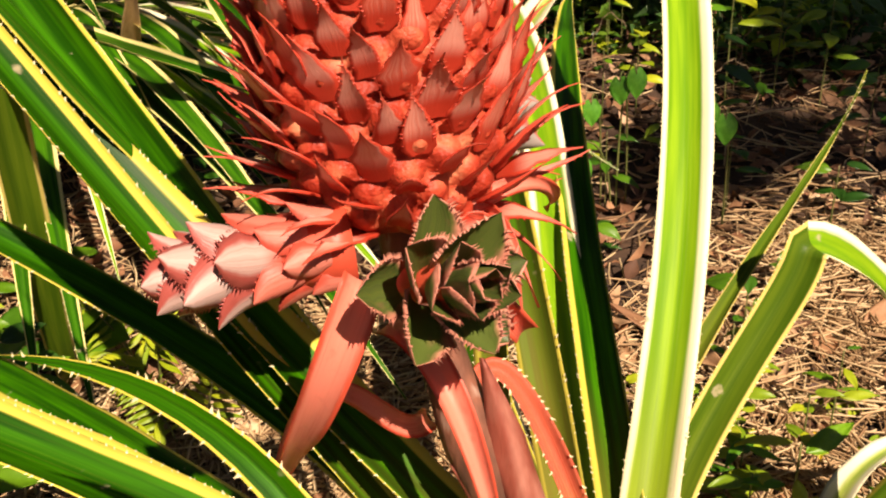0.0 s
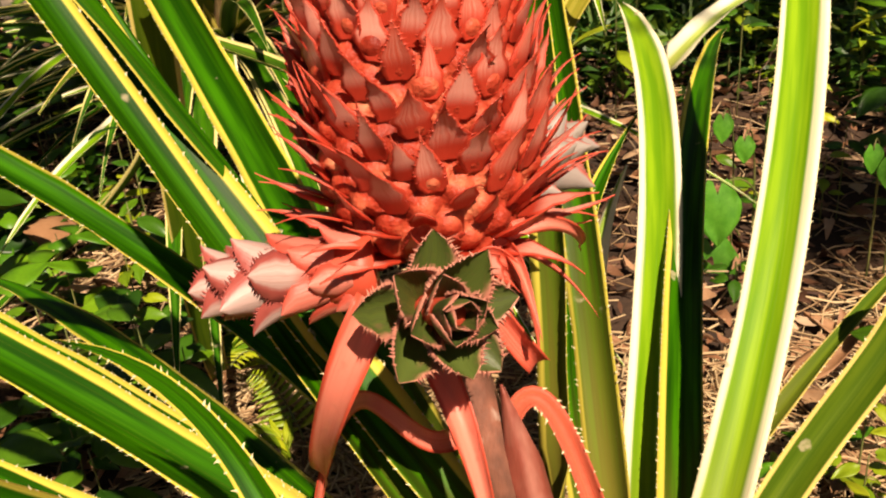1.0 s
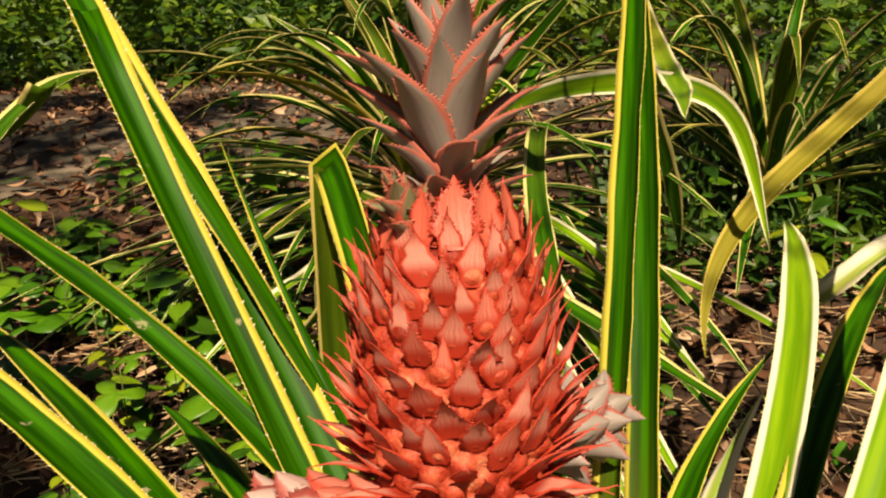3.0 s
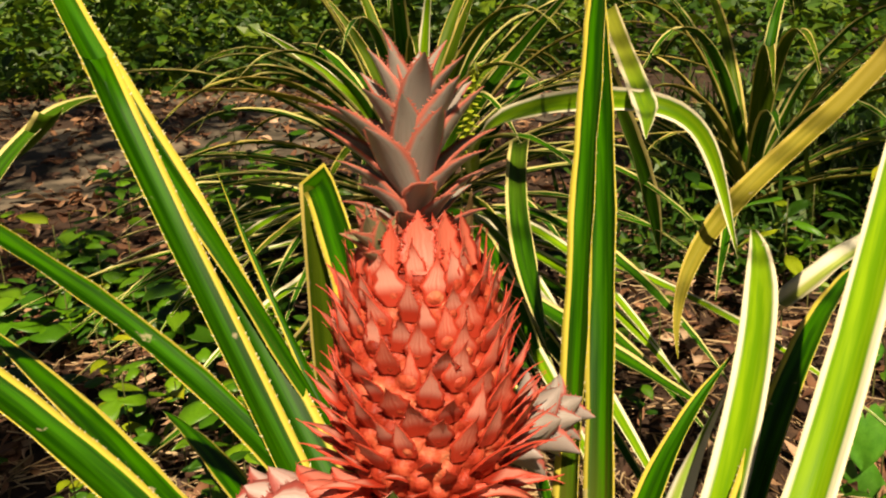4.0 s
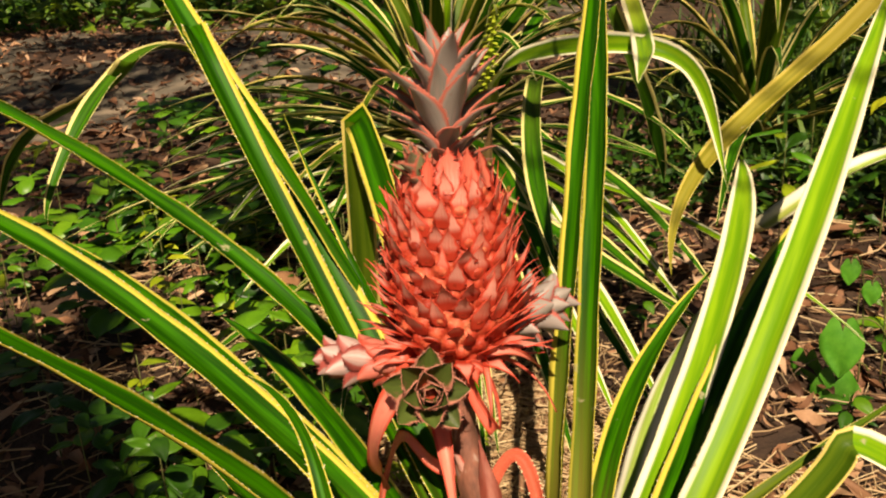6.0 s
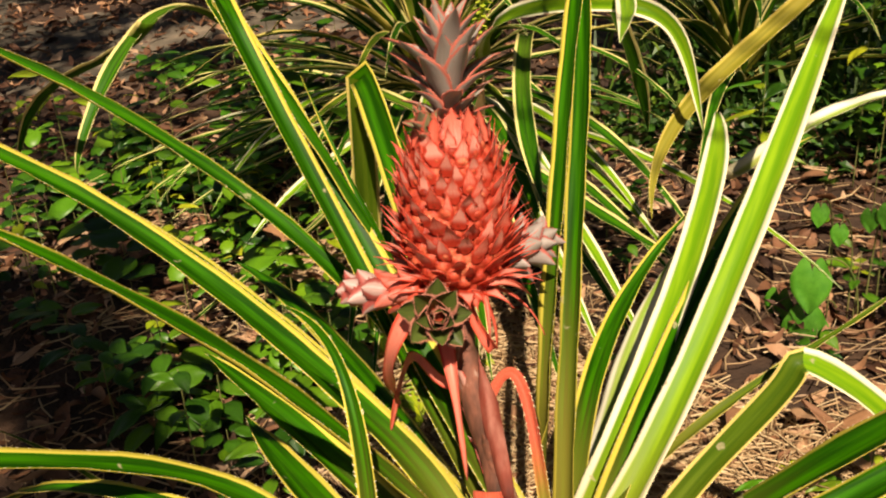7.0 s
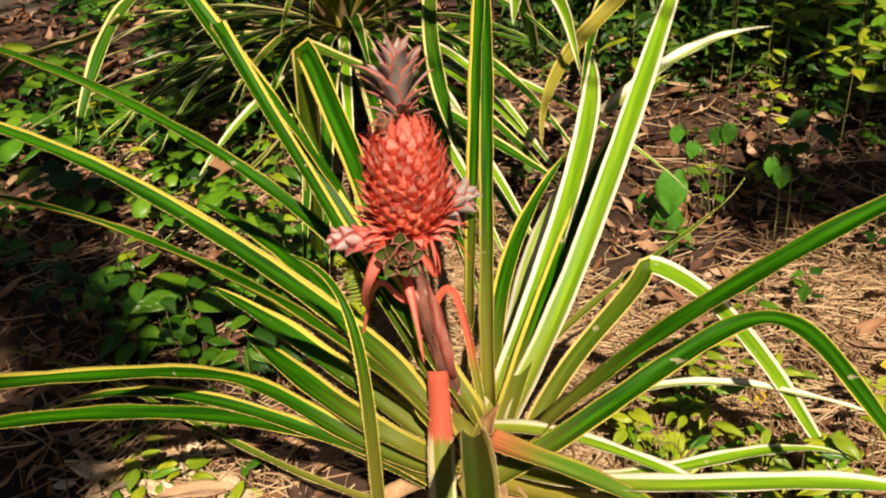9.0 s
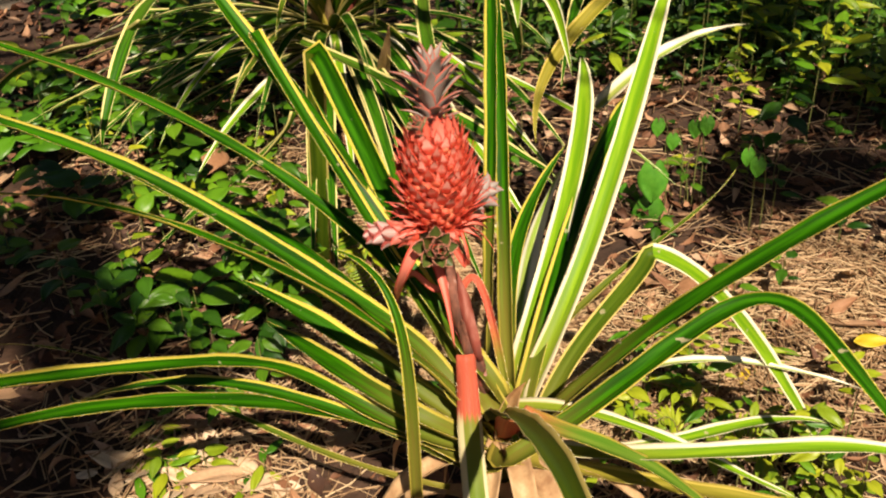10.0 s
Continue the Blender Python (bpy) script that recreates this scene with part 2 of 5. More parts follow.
mat_weed_stem = plain("weed_stem", [(0.3, (0.10, 0.15, 0.03)), (0.7, (0.22, 0.20, 0.07))], 40.0, 0.6)
mat_grass = plain("grass_blade", [(0.1, (0.022, 0.075, 0.010)), (0.5, (0.050, 0.15, 0.014)), (0.9, (0.16, 0.24, 0.03))], 20.0, 0.5, None, 0.2, 0.001, 0.2, True)
mat_bush = plain("bush_leaf", [(0.1, (0.014, 0.060, 0.004)), (0.5, (0.048, 0.145, 0.007)), (0.9, (0.17, 0.28, 0.012))], 8.0, 0.5, None, 0.2, 0.001, 0.2, True)
mat_cover = plain("cover_leaf", [(0.1, (0.012, 0.055, 0.006)), (0.5, (0.035, 0.125, 0.010)), (0.9, (0.13, 0.24, 0.015))], 8.0, 0.5, None, 0.2, 0.001, 0.2, True)
mat_fallen = plain("fallen_brown", [(0.1, (0.16, 0.07, 0.035)), (0.45, (0.36, 0.18, 0.085)), (0.8, (0.58, 0.38, 0.22)), (0.98, (0.70, 0.55, 0.38))], 30.0, 0.7, None, 0.5, 0.002, 0.0, False, True)
mat_yellow_leaf = plain("fallen_yellow", [(0.3, (0.75, 0.58, 0.03)), (0.7, (0.62, 0.44, 0.03))], 60.0, 0.5, None, 0.2, 0.001, 0.15)
mat_fruit_far = plain("seed_spike", [(0.3, (0.30, 0.42, 0.02)), (0.7, (0.50, 0.56, 0.05))], 60.0, 0.55)


# ---- mesh helpers ----
def world_of(ob):
    m = ob.matrix_basis.copy()
    return world_of(ob.parent) @ ob.matrix_parent_inverse @ m if ob.parent else m


def mesh_object(name, verts, faces, mat, parent=None, uvs=None, smooth=True, label=""):
    me = bpy.data.meshes.new(name)
    me.from_pydata([tuple(v) for v in verts], [], faces)
    if uvs is not None:
        layer = me.uv_layers.new(name="UVMap")
        idx = np.empty(len(me.loops), dtype=np.int32)
        me.loops.foreach_get("vertex_index", idx)
        layer.data.foreach_set("uv", np.asarray(uvs, dtype=np.float32)[idx].ravel())
    if smooth:
        me.polygons.foreach_set("use_smooth", [True] * len(me.polygons))
    me.materials.append(mat)
    ob = new(name, me)
    if parent is not None:
        ob.parent = parent
        ob.matrix_parent_inverse = world_of(parent).inverted()
    if label:
        ob["label"] = label
    return ob


def bezier(ctrl, count, grow=0.0):
    c = np.array(ctrl, dtype=float)
    k = len(c)
    u = np.linspace(0, 1 + grow, count)[:, None]
    out = np.zeros((count, 3))
    for i in range(k):
        out += math.comb(k - 1, i) * u ** i * (1 - u) ** (k - 1 - i) * c[i]
    return out


def sides(p, roll, up=(0, 0, 1)):
    """Tangent, side and upper normal along a curve, the side kept level, rolled by degrees (start, end)."""
    t = np.gradient(p, axis=0)
    t /= np.linalg.norm(t, axis=1)[:, None]
    s = np.cross(t, np.array(up, dtype=float))
    ln = np.linalg.norm(s, axis=1)[:, None]
    s = s / np.maximum(ln, 1e-6)
    for i in range(1, len(s)):
        if s[i] @ s[i - 1] < 0:
            s[i] = -s[i]
        if ln[i] < 0.15:
            s[i] = s[i - 1]
    nrm = np.cross(s, t)
    nrm /= np.linalg.norm(nrm, axis=1)[:, None]
    a = np.radians(np.linspace(roll[0], roll[1], len(p)))[:, None]
    return t, s * np.cos(a) + nrm * np.sin(a), nrm * np.cos(a) - s * np.sin(a)


def ribbon_arrays(p, width, channel, thick, roll=(0, 0), taper=0.4, base_w=1.0, across=8, up=(0, 0, 1), wave=0.0, seed=0, tip=0.03, power=1.6):
    """Vertices, faces, UVs and the two margins of a thick channelled blade along the curve p."""
    rng = np.random.RandomState(seed)
    t, s, nrm = sides(p, roll, up)
    n = len(p)
    along = np.r_[0, np.cumsum(np.linalg.norm(np.diff(p, axis=0), axis=1))]
    v = along / along[-1]
    w = np.where(v > 1 - taper, np.maximum(1 - np.clip((v - 1 + taper) / taper, 0, 1) ** power, 0) * (1 - tip) + tip, 1.0)
    w = w * (base_w + (1 - base_w) * np.clip(v / 0.3, 0, 1)) * width / 2
    x = np.linspace(-1, 1, across + 1)
    ph = rng.rand() * 6
    verts, uvs = [], []
    for layer in (0, 1):
        for i in range(n):
            ripple = wave * np.sin(along[i] * 55 + ph) * x ** 3 + wave * 0.7 * np.sin(along[i] * 23 + 2 * ph) * x ** 2
            lift = channel * (np.abs(x) ** 1.5) * w[i] + ripple
            th = thick * (1 - 0.75 * np.abs(x) ** 3) * (1 - 0.6 * v[i])
            pts = p[i] + np.outer(x * w[i] * (1 - 0.18 * channel), s[i]) + np.outer(lift - layer * th, nrm[i])
            verts.append(pts)
            uvs.append(np.c_[(x + 1) / 2, np.full(across + 1, along[i])])
    verts, uvs = np.concatenate(verts), np.concatenate(uvs)
    m = across + 1
    faces = []
    for i in range(n - 1):
        for j in range(across):
            a = i * m + j
            faces.append((a, a + 1, a + m + 1, a + m))
            b = n * m + a
            faces.append((b, b + m, b + m + 1, b + 1))
        for j in (0, across):
            a, b = i * m + j, n * m + i * m + j
            faces.append((a, a + m, b + m, b) if j == 0 else (a, b, b + m, a + m))
    for i in (0, n - 1):
        for j in range(across):
            a, b = i * m + j, n * m + i * m + j
            faces.append((a, b, b + 1, a + 1) if i == 0 else (a, a + 1, b + 1, b))
    left = verts[:n * m].reshape(n, m, 3)[:, 0]
    right = verts[:n * m].reshape(n, m, 3)[:, -1]
    return verts, faces, uvs, (left, right, t, s, along)


def spine_arrays(edges, gap, size, start=0.08, seed=0):
    """Hooked spines along both margins."""
    left, right, t, s, along = edges
    rng = np.random.RandomState(seed)
    verts, faces = [], []
    for side, line in ((-1, left), (1, right)):
        d = along[-1] * start
        while d < along[-1] * 0.985:
            i = min(np.searchsorted(along, d), len(along) - 1)
            i = max(i, 1)
            f = (d - along[i - 1]) / max(along[i] - along[i - 1], 1e-6)
            p = line[i - 1] * (1 - f) + line[i] * f
            h = size * rng.uniform(0.5, 1.5)
            tt, ss = t[i], s[i] * side
            k = len(verts)
            out = ss * h * 0.8 + tt * h * rng.uniform(0.4, 1.0)
            up = np.cross(tt, ss) * h * 0.22
            verts += [p - tt * h * 0.45 - ss * 0.0006, p + tt * h * 0.45 - ss * 0.0006, p + up - ss * 0.0006, p + out]
            faces += [(k, k + 1, k + 3), (k + 1, k + 2, k + 3), (k + 2, k, k + 3)]
            d += gap * rng.uniform(0.4, 1.9)
    return verts, faces


def blade(parent, ctrl, width=0.045, mat=None, channel=0.48, roll=(0, 0), grow=0.0, taper=0.4, spines=True, seed=0, thick=0.0018, count=30, base_w=1.0, label="", name="leaf", wave=0.0012, tip=0.03, up=(0, 0, 1), root=None, power=1.6, then=None, then_mat=None):
    p = bezier(ctrl, count, grow)
    if then is not None:
        # a fold: the blade goes on along a second curve
        p = np.concatenate([p, bezier(then, count)[1:]])
        for _ in range(2):
            p[1:-1] = (p[:-2] + 2 * p[1:-1] + p[2:]) / 4
    if root is not None:
        # leads the blade smoothly out of the heart of the rosette
        a, d1 = np.array(root), (p[1] - p[0]) * count * 0.18
        u = np.linspace(0, 1, 9)[:-1, None]
        lead = (2 * u ** 3 - 3 * u ** 2 + 1) * a + (u ** 3 - 2 * u ** 2 + u) * (p[0] - a) + (3 * u ** 2 - 2 * u ** 3) * p[0] + (u ** 3 - u ** 2) * d1
        p = np.concatenate([lead, p])
    verts, faces, uvs, edges = ribbon_arrays(p, width, channel, thick, roll, taper, base_w, 8, up, wave, seed, tip, power)
    ob = mesh_object(name, verts, faces, mat or mat_leaf, parent, uvs, True, label)
    if then_mat is not None:
        ob.data.materials.append(then_mat)
        far = (len(p) - count) * 9
        for f in ob.data.polygons:
            f.material_index = int(min(v % (len(p) * 9) for v in f.vertices) >= far)
    if spines:
        sv, sf = spine_arrays(edges, 0.0060, 0.0015, 0.12, seed)
        tagged(mesh_object("toothed_edge", sv, sf, mat_spine, ob, None, False), kind="stuff")
    return ob


def thing(name, place, label, category, group="", kind=""):
    ob = new(name)
    ob.location = place
    return tagged(ob, label, category, group, kind)


def tube_arrays(p, radii, sides_n=8):
    t, s, nrm = sides(np.array(p, dtype=float), (0, 0), (0.13, 0.21, 0.97))
    verts, faces = [], []
    for i in range(len(p)):
        for k in range(sides_n):
            a = 2 * math.pi * k / sides_n
            verts.append(p[i] + radii[i] * (math.cos(a) * s[i] + math.sin(a) * nrm[i]))
    for i in range(len(p) - 1):
        for k in range(sides_n):
            a, b = i * sides_n + k, i * sides_n + (k + 1) % sides_n
            faces.append((a, b, b + sides_n, a + sides_n))
    faces.append(tuple(range(sides_n))[::-1])
    faces.append(tuple((len(p) - 1) * sides_n + k for k in range(sides_n)))
    return verts, faces


# ---- ground ----
def ground_z(x, y):
    """Gentle rise away from the plant, with soft humps."""
    yy = np.minimum(np.maximum(y, -3.0), 3.2)
    xx = np.clip(x, -3.0, 3.0)
    z = -0.10 + 0.105 * (yy - 0.45) - 0.055 * (xx + 0.5)
    return z + 0.018 * np.sin(x * 3.1 + 1.0) * np.cos(y * 2.7) + 0.010 * np.sin(x * 7.3 + y * 5.1)


def build_ground():
    fine = np.linspace(-3.2, 4.6, 157)
    ax = np.r_[-400, -150, -60, -25, -12, -7, -4.5, np.linspace(-3.2, 3.0, 125), 4.5, 7, 12, 25, 60, 150, 400]
    ay = np.r_[-400, -150, -60, -25, -12, -6, -3, np.linspace(-1.6, 4.6, 125), 6, 8, 12, 25, 60, 150, 400]
    X, Y = np.meshgrid(ax, ay)
    Z = ground_z(X, Y)
    near = (np.abs(X) < 3.1) & (Y > -1.6) & (Y < 4.6)
    Z = Z + near * np.array([[0.012 * noise.noise(Vector((a * 6, b * 6, 0))) for a, b in zip(r, q)] for r, q in zip(X, Y)])
    nx = len(ax)
    verts = np.c_[X.ravel(), Y.ravel(), Z.ravel()]
    faces = [(j * nx + i, j * nx + i + 1, (j + 1) * nx + i + 1, (j + 1) * nx + i) for j in range(len(ay) - 1) for i in range(nx - 1)]
    g = mesh_object("ground", verts, faces, mat_soil)
    tagged(g, "dark brown soil covered in dry leaf litter", "ground", "", "structure")


build_ground()


def build_path():
    """Bare trodden strip across the far corner, ragged at both edges."""
    near = bezier([(-5.2, 0.0, 0), (-3.0, 1.6, 0), (-2.2, 2.5, 0), (-1.3, 4.8, 0)], 60)
    far = bezier([(-9.0, 2.4, 0), (-5.6, 3.9, 0), (-3.9, 4.3, 0), (-2.2, 6.8, 0)], 60)
    verts, faces = [], []
    for i in range(60):
        wob = 0.16 * noise.noise(Vector((i * 0.35, 1.0, 0))) + 0.06 * noise.noise(Vector((i * 1.3, 4.0, 0)))
        for k in range(13):
            u = k / 12 + wob * (1 - k / 12) * 0.5
            q = near[i] * (1 - u) + far[i] * u
            verts.append((q[0], q[1], float(ground_z(q[0], q[1])) + 0.006 + 0.012 * noise.noise(Vector((q[0] * 4, q[1] * 4, 2)))))
    for i in range(59):
        for k in range(12):
            a = i * 13 + k
            faces.append((a, a + 1, a + 14, a + 13))
    tagged(mesh_object("path", verts, faces, mat_path), "pale grey-brown bare earth path", "path", "", "structure")


build_path()


# ---- the pineapple plant ----
plant = thing("pineapple_plant", (0.095, 0.351, -0.13), "variegated red pineapple plant with green and cream striped spiny leaves", "plant")
HEART = (0.095, 0.351, 0.224)
blade(plant, [(0.073, 0.335, 0.365), (-0.091, 0.402, 0.508), (-0.194, 0.461, 0.636), (-0.278, 0.452, 0.752), (-0.388, 0.491, 0.866)], width=0.037, grow=0.30, roll=(0, 8), seed=1, root=HEART)
blade(plant, [(-0.29, 0.427, 0.837), (-0.054, 0.452, 0.486), (-0.081, 0.45, 0.439), (-0.268, 0.508, 0.742)], width=0.026, taper=0.5, seed=33, root=HEART)
blade(plant, [(0.102, 0.306, 0.323), (-0.112, 0.533, 0.399), (-0.269, 0.722, 0.542), (-0.423, 0.84, 0.682)], width=0.048, roll=(30, 30), seed=2, taper=0.35, then=[(-0.423, 0.84, 0.682), (-0.554, 0.974, 0.042), (-0.625, 1.103, -0.145), (-0.675, 1.341, -0.131)], then_mat=mat_leaf_warm, up=(0.3, -0.6, 0.7))
blade(plant, [(0.069, 0.339, 0.304), (-0.105, 0.552, 0.404), (-0.413, 0.531, 0.641), (-0.689, 0.36, 0.807)], width=0.033, grow=0.22, seed=4, root=HEART)
blade(plant, [(0.027, 0.313, 0.338), (-0.07, 0.373, 0.433), (-0.234, 0.389, 0.414), (-0.402, 0.474, 0.526), (-0.701, 0.346, 0.681)], width=0.041, grow=0.2, seed=5, channel=0.5, root=HEART)
blade(plant, [(0.075, 0.335, 0.26), (0.029, 0.341, 0.363), (-0.199, 0.426, 0.431), (-0.616, 0.578, 0.454)], width=0.038, grow=0.25, seed=6, root=HEART)
blade(plant, [(0.008, 0.19, 0.239), (0.02, 0.168, 0.445), (0.022, 0.187, 0.575), (-0.021, 0.232, 0.615), (-0.132, 0.268, 0.596)], width=0.020, taper=0.6, seed=7, up=(0.25, -0.8, 0.5))
blade(plant, [(0.072, 0.323, 0.262), (-0.013, 0.283, 0.443), (-0.121, 0.2, 0.594), (-0.225, 0.107, 0.72), (-0.302, 0.003, 0.788)], width=0.032, taper=0.55, grow=0.1, seed=8, root=HEART)
blade(plant, [(0.087, 0.349, 0.255), (-0.222, 0.534, 0.352), (-0.488, 0.692, 0.377), (-0.714, 0.808, 0.314)], width=0.035, taper=0.3, grow=0, seed=9, root=HEART)
blade(plant, [(0.086, 0.3, 0.242), (-0.159, 0.234, 0.299), (-0.2, 0.319, 0.38), (-0.24, 0.221, 0.427), (-0.45, -0.089, 0.556)], width=0.037, grow=0.2, seed=10, root=HEART)
blade(plant, [(0.07, 0.278, 0.236), (-0.098, 0.308, 0.273), (-0.217, 0.249, 0.316), (-0.355, 0.122, 0.415), (-0.456, -0.065, 0.471)], width=0.036, grow=0.2, seed=11, root=HEART)
blade(plant, [(0.064, 0.304, 0.192), (-0.248, 0.222, 0.408), (-0.423, 0.186, 0.43), (-0.606, 0.166, 0.224), (-0.834, 0.405, 0.059)], width=0.030, taper=0.7, seed=12, root=HEART)
blade(plant, [(0.032, 0.478, 0.286), (0.04, 0.486, 0.561), (0.005, 0.628, 0.75), (-0.072, 0.875, 0.878)], width=0.030, roll=(45, 35), grow=0.25, seed=13)
blade(plant, [(0.086, 0.416, 0.28), (0.046, 0.518, 0.533), (0.006, 0.706, 0.734), (-0.102, 0.931, 0.896)], width=0.031, roll=(38, 38), grow=0.25, seed=35)
blade(plant, [(0.101, 0.37, 0.27), (-0.012, 0.685, 0.303), (-0.03, 0.879, 0.342), (0.058, 1.013, 0.459)], width=0.033, seed=14)
blade(plant, [(0.1, 0.377, 0.283), (0.063, 0.652, 0.269), (0.127, 0.908, 0.5), (0.013, 1.295, 0.521)], width=0.045, mat=mat_leaf_sunlit, taper=0.22, seed=15, tip=0.2, root=HEART)
blade(plant, [(0.111, 0.377, 0.269), (0.114, 0.527, 0.265), (0.192, 0.569, 0.447), (0.209, 0.777, 0.65), (0.209, 1.265, 0.788)], width=0.042, mat=mat_leaf_sunlit, taper=0.5, seed=16, grow=0.05, root=HEART)
blade(plant, [(0.096, 0.375, 0.27), (0.03, 0.697, 0.21), (-0.025, 0.889, 0.257), (0.043, 0.982, 0.402)], width=0.040, mat=mat_leaf_sunwhite, taper=0.3, seed=17, root=HEART)
blade(plant, [(0.115, 0.371, 0.277), (0.097, 0.803, 0.4), (0.112, 1.161, 0.496), (0.166, 1.49, 0.441)], width=0.036, seed=18, root=HEART)
blade(plant, [(0.046, 1.132, 0.465), (0.069, 1.243, 0.372), (0.101, 1.471, 0.511), (0.358, 1.71, 0.494)], width=0.046, mat=mat_leaf_sunwhite, seed=19)
blade(plant, [(0.06, 0.438, 0.234), (0.194, 0.63, 0.411), (0.341, 0.81, 0.411), (0.38, 0.857, 0.493)], width=0.019, mat=mat_leaf_warm, taper=0.8, seed=20)
blade(plant, [(0.119, 0.46, 0.154), (0.137, 0.59, 0.269), (0.264, 0.623, 0.383), (0.264, 0.639, 0.434)], width=0.034, mat=mat_leaf_warm, seed=21, root=HEART, taper=0.35, then=[(0.264, 0.639, 0.434), (0.373, 0.695, 0.379), (0.449, 0.767, 0.211), (0.551, 0.823, 0.032), (0.669, 0.809, -0.156)], then_mat=mat_leaf_sunlit, up=(0.1, -0.6, 0.8))
blade(plant, [(0.148, 0.387, 0.245), (0.286, 0.407, 0.443), (0.42, 0.457, 0.551), (0.605, 0.553, 0.652)], width=0.043, grow=0.3, seed=23, root=HEART)
blade(plant, [(0.149, 0.273, 0.289), (0.308, 0.483, 0.317), (0.408, 0.636, 0.389), (0.471, 0.667, 0.44), (0.52, 0.555, 0.391), (0.655, 0.409, 0.33)], width=0.042, grow=0.1, seed=24, root=HEART)
blade(plant, [(0.21, 0.37, 0.303), (0.252, 0.586, 0.271), (0.433, 0.758, 0.176), (0.679, 0.875, 0.04)], width=0.023, mat=mat_leaf_sunwhite, seed=25)
blade(plant, [(0.12, 0.331, 0.318), (0.239, 0.442, 0.262), (0.378, 0.488, 0.143), (0.564, 0.544, 0.04)], width=0.033, mat=mat_leaf_sunlit, seed=26, root=HEART)
blade(plant, [(0.114, 0.328, 0.237), (0.339, 0.438, 0.142), (0.459, 0.644, 0.157), (0.615, 0.736, 0.055)], width=0.030, mat=mat_leaf_sunlit, seed=27)
blade(plant, [(0.105, 0.323, 0.258), (0.349, 0.297, 0.263), (0.518, 0.397, 0.329), (0.693, 0.425, 0.282)], width=0.036, mat=mat_leaf_sunlit, grow=0.2, seed=28)
blade(plant, [(0.095, 0.318, 0.309), (0.156, 0.161, 0.461), (0.23, 0.005, 0.6), (0.301, -0.178, 0.705)], width=0.034, mat=mat_leaf_warm, seed=29, channel=0.6, grow=0.3, root=HEART)
blade(plant, [(0.158, 0.229, 0.393), (0.234, 0.26, 0.34), (0.289, 0.294, 0.316), (0.367, 0.334, 0.218)], width=0.042, mat=mat_leaf_red, seed=30, channel=0.4, grow=0.9, taper=0.6, root=HEART)
blade(plant, [(0.138, 0.307, 0.238), (0.274, 0.388, 0.158), (0.419, 0.465, 0.09), (0.57, 0.538, 0.028)], width=0.040, mat=mat_leaf_olive, seed=36, channel=0.4, grow=0.2, root=HEART)
blade(plant, [(0.044, 0.323, 0.408), (0.063, 0.273, 0.301), (0.095, 0.191, 0.228), (0.15, 0.087, 0.181)], base_w=0.75, width=0.034, mat=mat_leaf_half, seed=31, wave=0.003, channel=-0.5, up=(0.25, -0.8, 0.5))

blade(plant, [(0.07, 0.318, 0.248), (-0.16, 0.335, 0.385), (-0.30, 0.375, 0.405), (-0.375, 0.395, 0.425)], width=0.046, taper=0.35, seed=37, channel=0.75, root=HEART)
blade(plant, [(0.07, 0.309, 0.239), (0.00, 0.235, 0.335), (-0.13, 0.275, 0.350), (-0.36, 0.43, 0.315)], width=0.044, taper=0.4, seed=38, channel=0.75, root=HEART)
blade(plant, [(0.02, 0.29, 0.16), (-0.30, 0.27, 0.16), (-0.60, 0.37, 0.27), (-0.815, 0.275, 0.283)], width=0.014, taper=0.7, seed=39, mat=mat_leaf_warm)

# trunk that carries the rosette
trunk_curve = bezier([(0.105, 0.366, -0.16), (0.10, 0.356, 0.07), (0.095, 0.351, 0.274)], 10)
tv, tf = tube_arrays(trunk_curve, np.linspace(0.034, 0.024, 10), 12)
mesh_object("trunk", tv, tf, mat_dry, plant)
stalk_curve = bezier([(0.093, 0.351, 0.244), (0.056, 0.330, 0.385), (0.008, 0.352, 0.500), (-0.006, 0.378, 0.600)], 24)
rad = 0.0120 + 0.0020 * np.sin(np.linspace(0, 22, 24))
tv, tf = tube_arrays(stalk_curve, rad, 14)
mesh_object("stalk", tv, tf, mat_stem, plant, None, True, "brown and red fruit stalk with pale bloom")


# ---- the fruit ----
F0, F1 = Vector((-0.0044, 0.3792, 0.59)), Vector((-0.0150, 0.3916, 0.7370))
AXIS = (F1 - F0).normalized()
SIDE = AXIS.cross(Vector((0, 1, 0))).normalized()
FRONT = AXIS.cross(SIDE).normalized()
LEN = (F1 - F0).length
EYES = 210


def fruit_radius(h):
    return np.interp(h, [-0.03, 0.0, 0.1, 0.25, 0.45, 0.65, 0.82, 0.93, 1.0, 1.04], [0.016, 0.030, 0.041, 0.047, 0.047, 0.043, 0.037, 0.030, 0.021, 0.0105])


def eye_place(i, total):
    h = 0.02 + 0.95 * (i + 0.5) / total
    return h, i * 2.39996323


def fruit_frame(h, a):
    """Surface place, outward normal and upward tangent on the fruit."""
    r = float(fruit_radius(h))
    slope = float(fruit_radius(h + 0.02) - fruit_radius(h - 0.02)) / (0.04 * LEN)
    out = SIDE * math.cos(a) + FRONT * math.sin(a)
    p = F0 + AXIS * (h * LEN) + out * r
    nrm = (out - AXIS * slope).normalized()
    upw = (AXIS + out * slope).normalized()
    return p, nrm, upw


